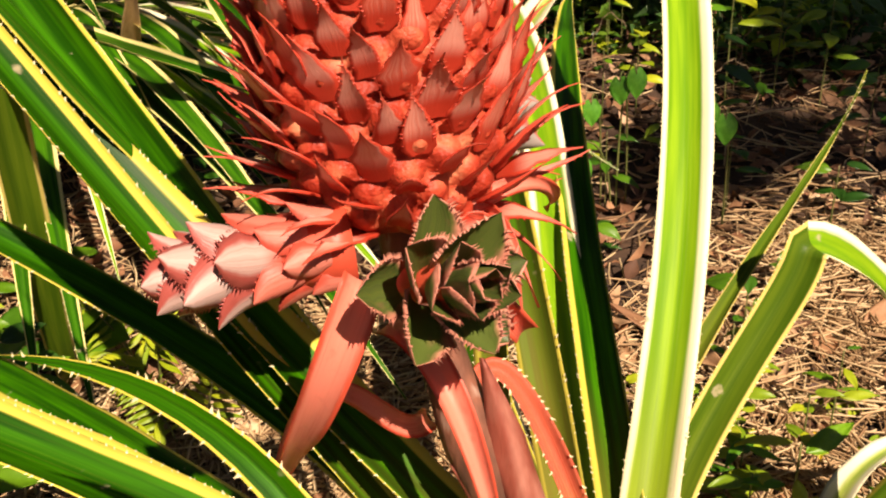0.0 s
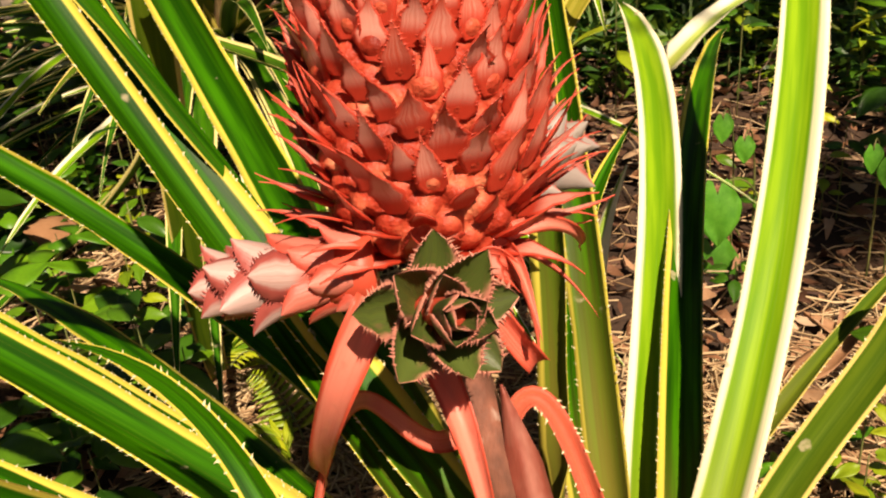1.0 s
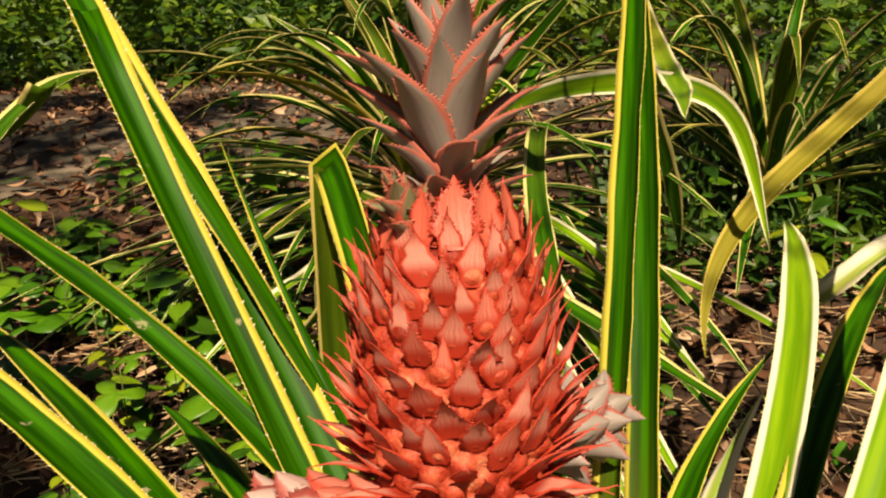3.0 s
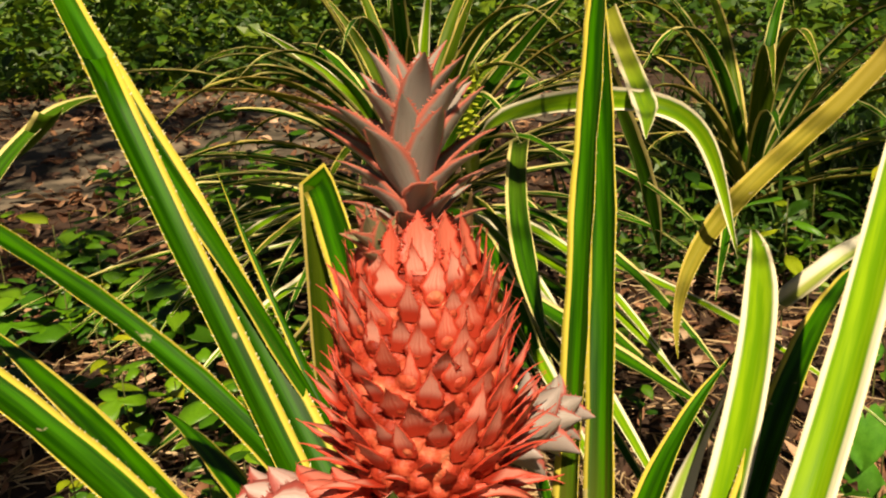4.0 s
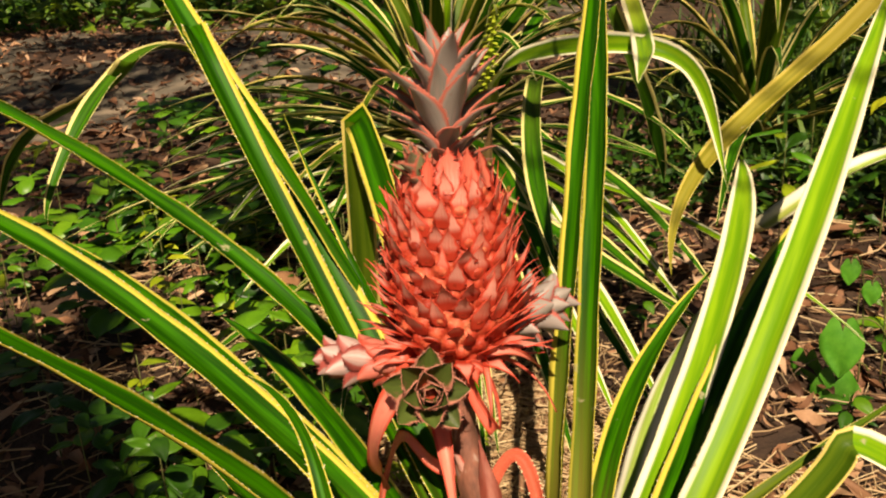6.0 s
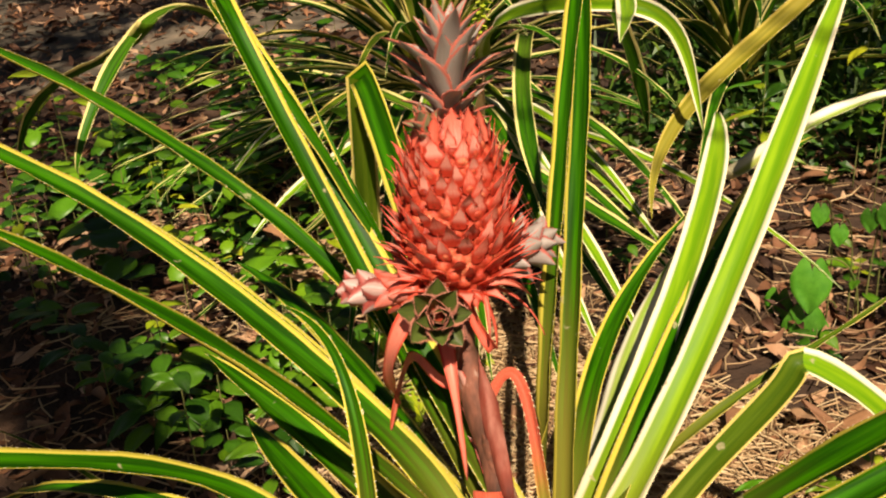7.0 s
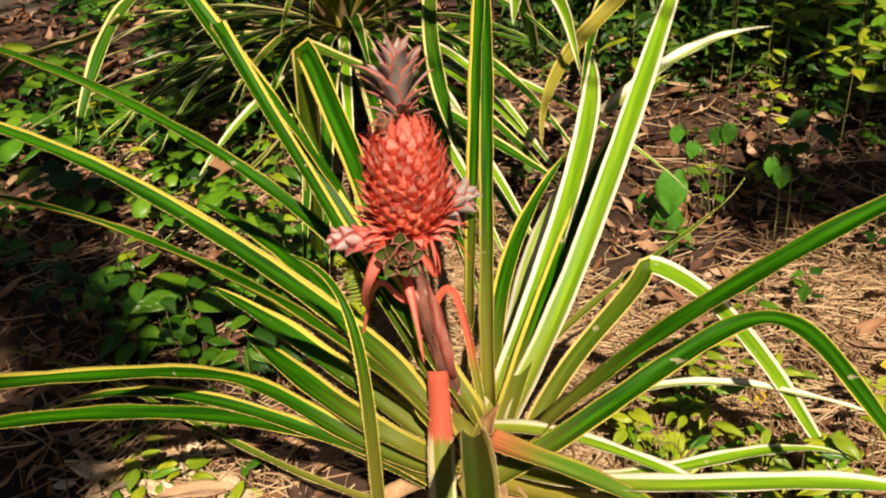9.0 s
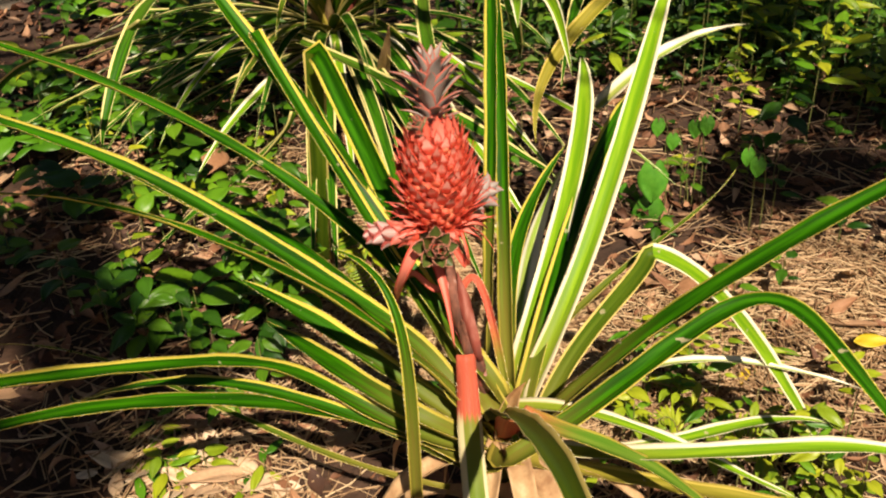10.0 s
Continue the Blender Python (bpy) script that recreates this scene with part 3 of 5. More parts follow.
def build_fruit():
    rows_n, cols_n = 90, 120
    hs = np.linspace(-0.03, 1.04, rows_n)
    ang = np.linspace(0, 2 * np.pi, cols_n, endpoint=False)
    H, A = np.meshgrid(hs, ang, indexing="ij")
    R = fruit_radius(H)
    best = np.full(H.shape, 9.0)
    for i in range(EYES):
        h, a = eye_place(i, EYES)
        da = (A - a + np.pi) % (2 * np.pi) - np.pi
        d = np.sqrt((da * R / 0.0084) ** 2 + ((H - h) * LEN / 0.0077) ** 2)
        best = np.minimum(best, d)
    R = R + 0.0066 * np.clip(1 - best ** 2, -0.6, 1) - 0.002
    verts = np.array([F0]) + H.ravel()[:, None] * LEN * np.array([AXIS]) + (R * np.cos(A)).ravel()[:, None] * np.array([SIDE]) + (R * np.sin(A)).ravel()[:, None] * np.array([FRONT])
    faces = [(j * cols_n + i, j * cols_n + (i + 1) % cols_n, (j + 1) * cols_n + (i + 1) % cols_n, (j + 1) * cols_n + i) for j in range(rows_n - 1) for i in range(cols_n)]
    faces.append(tuple(range(cols_n))[::-1])
    faces.append(tuple((rows_n - 1) * cols_n + i for i in range(cols_n)))
    return mesh_object("fruit", verts, faces, mat_eye, plant, None, True, "red pineapple fruit with knobbly eyes and pointed bracts")


def scale_mesh(name, length, width, mat, curl, cup, belly=0.35, teeth=7, tooth=0.0016, seed=0, thick=0.0013, reflex=0.0, power=0.85, rough=0.02):
    """A pointed scale growing along +Y from the origin, upper face to +Z, cupped, curling back towards +Z."""
    rng = np.random.RandomState(seed)
    n, m = 9, 7
    v = np.linspace(0, 1, n)
    prof = np.where(v < belly, 0.62 + 0.38 * np.sin(v / belly * np.pi / 2), np.maximum(np.cos((v - belly) / (1 - belly) * np.pi / 2), 0) ** power)
    prof[-1] = 0.02
    x = np.linspace(-1, 1, m)
    rag = np.random.RandomState(seed + 700).uniform(-1, 1, n) * rough * 1.5
    drift = np.cumsum(np.random.RandomState(seed + 701).uniform(-1, 1, n)) * rough * 0.25 * width
    bend = curl * v ** 2 * length + reflex * v ** 3 * length
    verts, uvs = [], []
    for layer in (0, 1):
        for i in range(n):
            w = prof[i] * width / 2 * (1 + rag[i])
            z = bend[i] - layer * thick * (1 - 0.7 * v[i]) + cup * w * (x ** 2)
            skew = rng.uniform(-0.02, 0.02) * width + drift[i]
            verts.append(np.c_[x * w + skew, np.full(m, v[i] * length), z])
            uvs.append(np.c_[(x + 1) / 2, np.full(m, v[i] * length)])
    verts, uvs = np.concatenate(verts), np.concatenate(uvs)
    faces = []
    for i in range(n - 1):
        for j in range(m - 1):
            a = i * m + j
            faces.append((a, a + 1, a + m + 1, a + m))
            b = n * m + a
            faces.append((b, b + m, b + m + 1, b + 1))
        a, b = i * m, n * m + i * m
        faces.append((a, a + m, b + m, b))
        a, b = i * m + m - 1, n * m + i * m + m - 1
        faces.append((a, b, b + m, a + m))
    verts = list(verts)
    uvs = list(uvs)
    for side in (0, m - 1):
        sg = -1 if side == 0 else 1
        for q in range(teeth):
            f = (0.18 + 0.74 * (q + rng.uniform(0.2, 0.8)) / teeth) * (n - 1)
            i = int(f)
            p = verts[i * m + side] * (1 - f + i) + verts[(i + 1) * m + side] * (f - i)
            h = tooth * rng.uniform(0.7, 1.4)
            k = len(verts)
            inn = np.array((-sg * 0.0008, 0, 0))
            verts += [p + inn + np.array((0, -h * 0.5, 0)), p + inn + np.array((0, h * 0.5, 0)), p + inn + np.array((0, 0, -h * 0.4)), p + np.array((sg * h, h * 0.9, h * 0.1))]
            uvs += [np.array((0.0 if sg < 0 else 1.0, p[1]))] * 4
            faces += [(k, k + 1, k + 3), (k + 1, k + 2, k + 3), (k + 2, k, k + 3)]
    me = bpy.data.meshes.new(name)
    me.from_pydata([tuple(q) for q in verts], [], faces)
    layer = me.uv_layers.new(name="UVMap")
    idx = np.empty(len(me.loops), dtype=np.int32)
    me.loops.foreach_get("vertex_index", idx)
    layer.data.foreach_set("uv", np.asarray(uvs, dtype=np.float32)[idx].ravel())
    me.polygons.foreach_set("use_smooth", [True] * len(me.polygons))
    me.materials.append(mat)
    return me


def place_scale(name, me, parent, place, along, face, size=1.0, wide=1.0):
    """Stands a scale at a place, growing along one direction with its upper face to another."""
    y = Vector(along).normalized()
    x = y.cross(Vector(face)).normalized()
    z = x.cross(y)
    m = Matrix((x, y, z)).transposed().to_4x4()
    m.translation = place
    ob = new(name, me)
    ob.parent = parent
    ob.matrix_parent_inverse = world_of(parent).inverted()
    ob.matrix_basis = m @ Matrix.Diagonal((size * wide, size, size, 1))
    return ob


fruit = build_fruit()
rng = np.random.RandomState(3)
BRACT_FORMS = ((0.0180, 0.02, 0.10, -0.10, 0.26, 1.30), (0.0160, 0.10, -0.08, 0.20, 0.22, 1.55), (0.0185, -0.06, 0.20, -0.05, 0.28, 1.25), (0.0165, 0.06, 0.18, 0.10, 0.25, 1.40),
               (0.0150, 0.0, -0.06, -0.15, 0.22, 1.50), (0.0175, 0.12, 0.10, 0.30, 0.27, 1.30), (0.0160, -0.04, 0.28, 0.0, 0.24, 1.60), (0.0145, 0.16, -0.16, 0.15, 0.22, 1.40))
bracts = [scale_mesh("bract", 0.0335, wd * 0.88, mat_bract, cu, cp, be, 9, 0.0010, k, 0.0012, rf, pw * 1.4, 0.15) for k, (wd, cu, rf, cp, be, pw) in enumerate(BRACT_FORMS)]
for i in range(EYES):
    h, a = eye_place(i, EYES)
    p, nrm, upw = fruit_frame(h, a)
    spread = radians(np.interp(h, [0, 0.12, 0.4, 0.8, 1], [58, 42, 29, 24, 16]) + rng.uniform(-12, 12))
    sidew = upw.cross(nrm)
    along = upw * math.cos(spread) + nrm * math.sin(spread) + sidew * rng.uniform(-0.26, 0.26)
    size = np.interp(h, [0, 0.15, 0.5, 1], [1.28, 1.12, 0.88, 0.78]) * rng.uniform(0.88, 1.12)
    face = nrm * math.cos(spread) - upw * math.sin(spread) + sidew * rng.uniform(-0.28, 0.28)
    broad = np.interp(h, [0, 0.2, 0.45, 1], [0.62, 0.78, 1.15, 1.28])
    place_scale("bract", bracts[(i * 5 + i // 7) % 8], fruit, p - upw * rng.uniform(0.0057, 0.0092) + nrm * 0.001, along, face, size, broad * rng.uniform(0.85, 1.15))


# ---- the crown ----
def build_crown():
    c0, c1 = F1 - AXIS * 0.012, F1 + AXIS * 0.060 + Vector((0.004, 0.0, 0.0))
    tv, tf = tube_arrays(np.array([c0.lerp(c1, k / 7) for k in range(8)]), np.linspace(0.013, 0.0053, 8), 12)
    crown = mesh_object("crown", tv, tf, mat_crown, plant, None, True, "grey-mauve leafy crown with red toothed margins")
    leaves = [scale_mesh("crown_leaf", 0.056, 0.0215, mat_crown, cu, 0.50, 0.34, 22, 0.0015, 20 + k, 0.0014, rf, 0.85, 0.05) for k, (cu, rf) in enumerate(((-0.10, -0.04), (-0.20, -0.06), (-0.04, -0.06)))]
    total = 48
    r = np.random.RandomState(8)
    for i in range(total):
        f = i / (total - 1)
        a = i * 2.39996323 + 0.6
        out = SIDE * math.cos(a) + FRONT * math.sin(a)
        spread = radians(np.interp(f, [0, 0.25, 0.6, 1], [52, 48, 37, 8]) + r.uniform(-9, 9))
        p = c0.lerp(c1, f) + out * (0.0123 * (1 - f) + 0.002)
        along = AXIS * math.cos(spread) + out * math.sin(spread) + AXIS.cross(out) * r.uniform(-0.1, 0.1)
        face = AXIS * math.sin(spread) - out * math.cos(spread)
        size = np.interp(f, [0, 0.25, 0.6, 1], [0.40, 0.58, 1.05, 0.95]) * r.uniform(0.88, 1.12)
        place_scale("crown_leaf", leaves[i % 3], crown, p, along, face, size)


build_crown()


# ---- slips at the fruit's foot ----
def build_slip(base, tip, mat, label, total, length, width, spread_of, size_of, axis_r, seed, core_mat, start=0.0, curls=(-0.22, -0.14, -0.18), belly=0.42, power=0.85, low=None, low_to=0.0):
    base, tip = Vector(base), Vector(tip)
    ax = (tip - base).normalized()
    s1 = ax.cross(Vector((0.2, 0.1, 1))).normalized()
    s2 = ax.cross(s1)
    tv, tf = tube_arrays(np.array([base.lerp(tip, k / 7) for k in range(8)]), np.linspace(axis_r, axis_r * 0.55, 8), 12)
    slip = mesh_object("slip", tv, tf, core_mat, plant, None, True, label)
    kinds = [scale_mesh("slip_leaf", length, width, mat, cu, 0.75, belly, 16, 0.0016, seed + k, 0.0013, 0.0, power, 0.05) for k, cu in enumerate(curls)]
    lows = [scale_mesh("slip_leaf", length, width, low, cu, 0.75, belly, 11, 0.0013, seed + 9 + k, 0.0014, 0.0, power) for k, cu in enumerate(curls)] if low else kinds
    r = np.random.RandomState(seed)
    for i in range(total):
        f = i / (total - 1)
        a = i * 2.39996323
        out = s1 * math.cos(a) + s2 * math.sin(a)
        spread = radians(spread_of(f) + r.uniform(-4, 4))
        p = base.lerp(tip, start + f * (1 - start)) + out * axis_r * (1 - 0.5 * f)
        along = ax * math.cos(spread) + out * math.sin(spread)
        place_scale("slip_leaf", (lows if f < low_to else kinds)[i % 3], slip, p, along, ax * math.sin(spread) - out * math.cos(spread), size_of(f) * r.uniform(0.92, 1.08))
    return slip


build_slip((-0.0233, 0.3412, 0.5952), (-0.0772, 0.3248, 0.5936), mat_slip_pale, "pale pink slip with overlapping toothed scales", 26, 0.027, 0.0225,
           lambda f: np.interp(f, [0, 0.5, 1], [10, 20, 16]), lambda f: np.interp(f, [0, 0.3, 0.6, 1], [0.55, 0.8, 1.0, 0.85]), 0.0165, 51, mat_ribbon, 0.0, (-0.06, 0.06, -0.12), 0.45, 0.75, mat_slip_low, 0.45)
build_slip((-0.0036, 0.3236, 0.587), (0.0246, 0.288, 0.606), mat_slip_green, "dark green rosette slip with pink toothed margins", 17, 0.031, 0.0233,
           lambda f: np.interp(f, [0, 0.3, 0.6, 1], [58, 46, 22, 0]), lambda f: np.interp(f, [0, 0.45, 0.7, 1], [1.0, 0.92, 0.72, 0.5]), 0.0088, 61, mat_ribbon, 0.30, (0.10, -0.06, 0.04), 0.5, 0.62)
build_slip((0.0082, 0.4216, 0.5979), (0.0295, 0.4627, 0.6032), mat_slip_grey, "grey-pink slip with overlapping toothed scales", 22, 0.038, 0.026,
           lambda f: np.interp(f, [0, 0.5, 1], [30, 26, 12]), lambda f: np.interp(f, [0, 0.4, 1], [0.75, 1.0, 0.8]), 0.0123, 71, mat_ribbon)


build_slip((-0.0225, 0.372, 0.728), (-0.0235, 0.365, 0.744), mat_pup, "small grey-green pup with red toothed margins", 12, 0.025, 0.0125,
           lambda f: np.interp(f, [0, 0.4, 1], [44, 20, 3]), lambda f: np.interp(f, [0, 0.4, 1], [0.95, 1.0, 0.85]), 0.0048, 81, mat_slip_green, 0.0, (-0.12, 0.10, 0.0), 0.34, 0.95)
# broad red bracts at the fruit's shoulder
shoulder = scale_mesh("bract", 0.034, 0.0165, mat_bract_top, 0.05, 0.25, 0.30, 12, 0.0013, 37, 0.0012, 0.12, 1.1, 0.15)
for i, (side, wd, tall) in enumerate(((0.66, 1.35, 1.0), (0.15, 0.95, 0.85), (1.10, 1.1, 0.95), (-0.5, 1.0, 0.9), (1.6, 1.0, 0.9))):
    p, nrm, upw = fruit_frame(0.93, math.pi / 2 + side)
    place_scale("bract", shoulder, fruit, p - upw * 0.006 + nrm * 0.003, upw * 0.95 + nrm * (0.15 + 0.08 * (i % 3)), nrm - upw * 0.2, tall, wd)


# ---- sheaths round the stalk, dry leaves round the trunk ----
sheath_kinds = [scale_mesh("stalk_sheath", 0.075, 0.026, mt, cu, -0.8, 0.30, 9, 0.0016, 90 + k, 0.0016, rf, 1.3, 0.16) for k, (mt, cu, rf) in enumerate(((mat_sheath_pink, 0.06, 0.16), (mat_maroon, 0.02, 0.0), (mat_sheath_pink, -0.04, 0.22), (mat_stem, 0.05, 0.08)))]
sheath_rng = np.random.RandomState(17)
for i in range(18):
    k = 3 + i
    c = Vector(stalk_curve[k])
    ax = (Vector(stalk_curve[k + 1]) - c).normalized()
    a = 2.4 * i + 0.9
    out = (Vector((math.cos(a), math.sin(a), 0)) - ax * ax.dot(Vector((math.cos(a), math.sin(a), 0)))).normalized()
    place_scale("stalk_sheath", sheath_kinds[i % 4], plant, c + out * 0.0115, ax + out * sheath_rng.uniform(-0.02, 0.12), out, sheath_rng.uniform(0.45, 0.75))
for i in range(16):
    a = i * 2.4 + 0.4
    d = np.array((math.cos(a), math.sin(a), 0))
    c0 = np.array((0.098, 0.353, sheath_rng.uniform(0.06, 0.24)))
    ln = sheath_rng.uniform(0.10, 0.30)
    blade(plant, [tuple(c0 + d * 0.018), tuple(c0 + d * ln * 0.4 + (0, 0, 0.05)), tuple(c0 + d * ln * 0.9 + (0, 0, -0.06)), tuple(c0 + d * ln + (0, 0, -0.20))],
          width=sheath_rng.uniform(0.03, 0.046), mat=mat_dry, channel=0.6, spines=False, taper=0.7, seed=200 + i, count=16, name="dry_leaf", label="brown dried lower leaf", wave=0.003)
# torn papery sheaths at the rosette's heart
blade(plant, [(0.026, 0.352, 0.532), (0.034, 0.345, 0.505), (0.044, 0.336, 0.462), (0.064, 0.330, 0.395)], width=0.0160, mat=mat_maroon, channel=-0.6, spines=False, taper=0.3, tip=0.5, base_w=0.1, seed=231, count=18, name="stalk_sheath", label="dark maroon sheath round the stalk", up=(0.2, -0.85, 0.4), wave=0.002)
blade(plant, [(0.10, 0.335, 0.265), (0.103, 0.328, 0.31), (0.110, 0.322, 0.35), (0.135, 0.322, 0.378)], width=0.04094, mat=mat_paper, channel=0.9, spines=False, taper=0.7, seed=230, count=16, name="dry_leaf", label="tan papery torn sheath", up=(0.3, -0.85, 0.3), wave=0.003)

# long red bracts under the fruit
blade(plant, [(-0.015, 0.315, 0.593), (-0.029, 0.28, 0.561), (-0.049, 0.309, 0.521), (-0.082, 0.378, 0.439)], width=0.02136, mat=mat_ribbon, channel=0.6, spines=False, taper=0.92, power=1.0, wave=0.003, base_w=0.85, name="red_bract", up=(0.2, -0.85, 0.5), label="long red drooping bract", seed=60)
blade(plant, [(-0.001, 0.365, 0.491), (-0.017, 0.303, 0.51), (-0.045, 0.368, 0.596), (-0.1, 0.373, 0.377)], width=0.01335, mat=mat_ribbon, channel=0.6, spines=False, taper=0.92, power=1.0, wave=0.003, base_w=0.85, name="red_bract", up=(0.2, -0.85, 0.5), label="long red drooping bract", seed=61)
blade(plant, [(-0.014, 0.361, 0.546), (0.01, 0.327, 0.559), (0.025, 0.311, 0.523), (0.036, 0.301, 0.434)], width=0.01869, mat=mat_ribbon, channel=0.6, spines=False, taper=0.92, power=1.0, wave=0.003, base_w=0.85, name="red_bract", up=(0.2, -0.85, 0.5), label="long red drooping bract", seed=62)
blade(plant, [(0.0013, 0.3732, 0.592), (0.0237, 0.3619, 0.5562), (0.024, 0.3766, 0.636), (0.049, 0.3326, 0.5687)], width=0.01246, mat=mat_ribbon, channel=0.6, spines=False, taper=0.92, power=1.0, wave=0.003, base_w=0.85, name="red_bract", up=(0.2, -0.85, 0.5), label="long red drooping bract", seed=63)
blade(plant, [(0.019, 0.355, 0.598), (0.046, 0.37, 0.617), (0.066, 0.367, 0.603), (0.056, 0.405, 0.577)], width=0.01068, mat=mat_ribbon, channel=0.6, spines=False, taper=0.92, power=1.0, wave=0.003, base_w=0.85, name="red_bract", up=(0.2, -0.85, 0.5), label="long red drooping bract", seed=64)
blade(plant, [(-0.014, 0.38, 0.582), (-0.006, 0.42, 0.576), (0.037, 0.428, 0.576), (0.065, 0.413, 0.534)], width=0.00801, mat=mat_ribbon, channel=0.6, spines=False, taper=0.92, power=1.0, wave=0.003, base_w=0.85, name="red_bract", up=(0.2, -0.85, 0.5), label="long red drooping bract", seed=65)
blade(plant, [(0.043, 0.349, 0.547), (-0.008, 0.346, 0.612), (0.044, 0.36, 0.618), (0.044, 0.354, 0.544)], width=0.01424, mat=mat_ribbon, channel=0.6, spines=False, taper=0.92, power=1.0, wave=0.003, base_w=0.85, name="red_bract", up=(0.2, -0.85, 0.5), label="long red drooping bract", seed=66)
blade(plant, [(0.014, 0.392, 0.461), (0.026, 0.428, 0.513), (0.05, 0.416, 0.492), (0.081, 0.368, 0.396), (0.13, 0.309, 0.231)], width=0.0132, mat=mat_leaf_tip, channel=0.55, taper=0.10, tip=0.6, base_w=0.9, seed=70, wave=0.0025, up=(0.2, -0.85, 0.5), name="red_bract", label="red-topped narrow leaf curling over")

# ---- the pineapple plant behind ----
back_plant = thing("pineapple_plant", (-0.92, 1.90, 0.06), "second variegated pineapple plant with arching cream-edged leaves", "plant")
blade(back_plant, [(-0.597, 1.614, 0.526), (-0.444, 1.265, 0.73), (-0.183, 1.135, 0.72), (-0.031, 1.216, 0.735), (-0.072, 1.304, 0.72), (-0.003, 1.278, 0.48)], width=0.046, seed=80, mat=mat_leaf_sunlit, up=(0, -0.75, 0.65))
blade(back_plant, [(-0.715, 1.306, 0.503), (-0.341, 1.283, 0.393), (-0.133, 1.186, 0.312), (0.03, 1.06, 0.332)], width=0.045, seed=81, mat=mat_leaf_back)
blade(back_plant, [(-0.763, 1.656, 0.331), (-1.038, 1.692, 0.455), (-1.33, 1.677, 0.471), (-1.645, 1.624, 0.406)], width=0.04, seed=82, mat=mat_leaf_back)
blade(back_plant, [(-0.871, 1.859, 0.136), (-0.914, 1.846, 0.442), (-0.955, 1.764, 0.636), (-1.039, 1.593, 0.709), (-1.185, 1.332, 0.711)], width=0.045, seed=83, mat=mat_leaf_olive)
blade(back_plant, [(-0.793, 1.947, 0.424), (-0.718, 2.109, 0.631), (-0.772, 2.239, 0.696), (-0.776, 2.388, 0.636)], width=0.05, seed=84, mat=mat_leaf_back)
blade(back_plant, [(-0.438, 1.482, 0.605), (-0.379, 1.302, 0.539), (-0.284, 1.138, 0.488), (-0.18, 0.973, 0.433)], width=0.04, seed=85, up=(0.2, -0.75, 0.6), mat=mat_leaf_back)
blade(back_plant, [(-0.249, 1.386, 0.753), (-0.251, 1.538, 0.618), (-0.243, 1.684, 0.487), (-0.265, 1.806, 0.319)], width=0.04, seed=86, up=(0.2, -0.75, 0.6), mat=mat_leaf_back)
blade(back_plant, [(-0.836, 1.818, 0.259), (-0.615, 1.795, 0.394), (-0.396, 1.775, 0.442), (-0.198, 1.746, 0.369)], width=0.035, seed=87, mat=mat_leaf_back)
blade(back_plant, [(-0.729, 0.873, 0.726), (-0.706, 0.724, 0.831), (-0.658, 0.58, 0.722), (-0.683, 0.466, 0.575), (-0.695, 0.527, 0.567)], width=0.030, seed=88, up=(0.2, -0.75, 0.65), mat=mat_leaf_back)
blade(back_plant, [(-0.648, 0.655, 0.762), (-0.791, 0.703, 0.659), (-1.101, 0.777, 0.676), (-1.336, 0.851, 0.413)], width=0.035, seed=89, mat=mat_leaf_back)
blade(back_plant, [(-0.269, 1.473, 0.838), (-0.152, 1.313, 0.68), (-0.092, 1.113, 0.73), (-0.026, 0.878, 0.719)], width=0.036, seed=90, mat=mat_leaf_sunlit, up=(0.2, -0.75, 0.65))
blade(back_plant, [(0.178, 1.716, 0.784), (0.072, 1.525, 0.594), (-0.139, 1.332, 0.533), (-0.066, 1.191, 0.347)], width=0.039, seed=91, mat=mat_leaf_olive, up=(0.2, -0.6, 0.7))
blade(back_plant, [(-0.643, 1.128, 0.398), (-0.7, 1.138, 0.282), (-0.855, 1.058, 0.189), (-1.016, 0.913, 0.047)], width=0.04, seed=92, mat=mat_leaf_back)


def rosette(parent, centre, total, reach, rise, seed, width=0.04, mats=(None,)):
    """Arching blades all round a heart."""
    r = np.random.RandomState(seed)
    for i in range(total):
        a = i * 2.39996 + r.uniform(-0.3, 0.3)
        f = i / total
        ln = reach * r.uniform(0.75, 1.15) * (1.0 - 0.35 * f)
        up = rise * (0.25 + 0.95 * f) * r.uniform(0.8, 1.2)
        d = np.array((math.cos(a), math.sin(a), 0))
        c = np.array(centre)
        z = np.array((0, 0, 1))
        droop = r.uniform(-0.30, 0.15) * (1.3 - f)
        ctrl = [c, c + d * ln * 0.25 + z * up * 0.75, c + d * ln * 0.65 + z * up * 1.15, c + d * ln + z * (up * 0.8 + droop * rise)]
        blade(parent, [tuple(q) for q in ctrl], width=width * r.uniform(0.8, 1.15), mat=mats[i % len(mats)], seed=seed + i, count=22, taper=0.6)


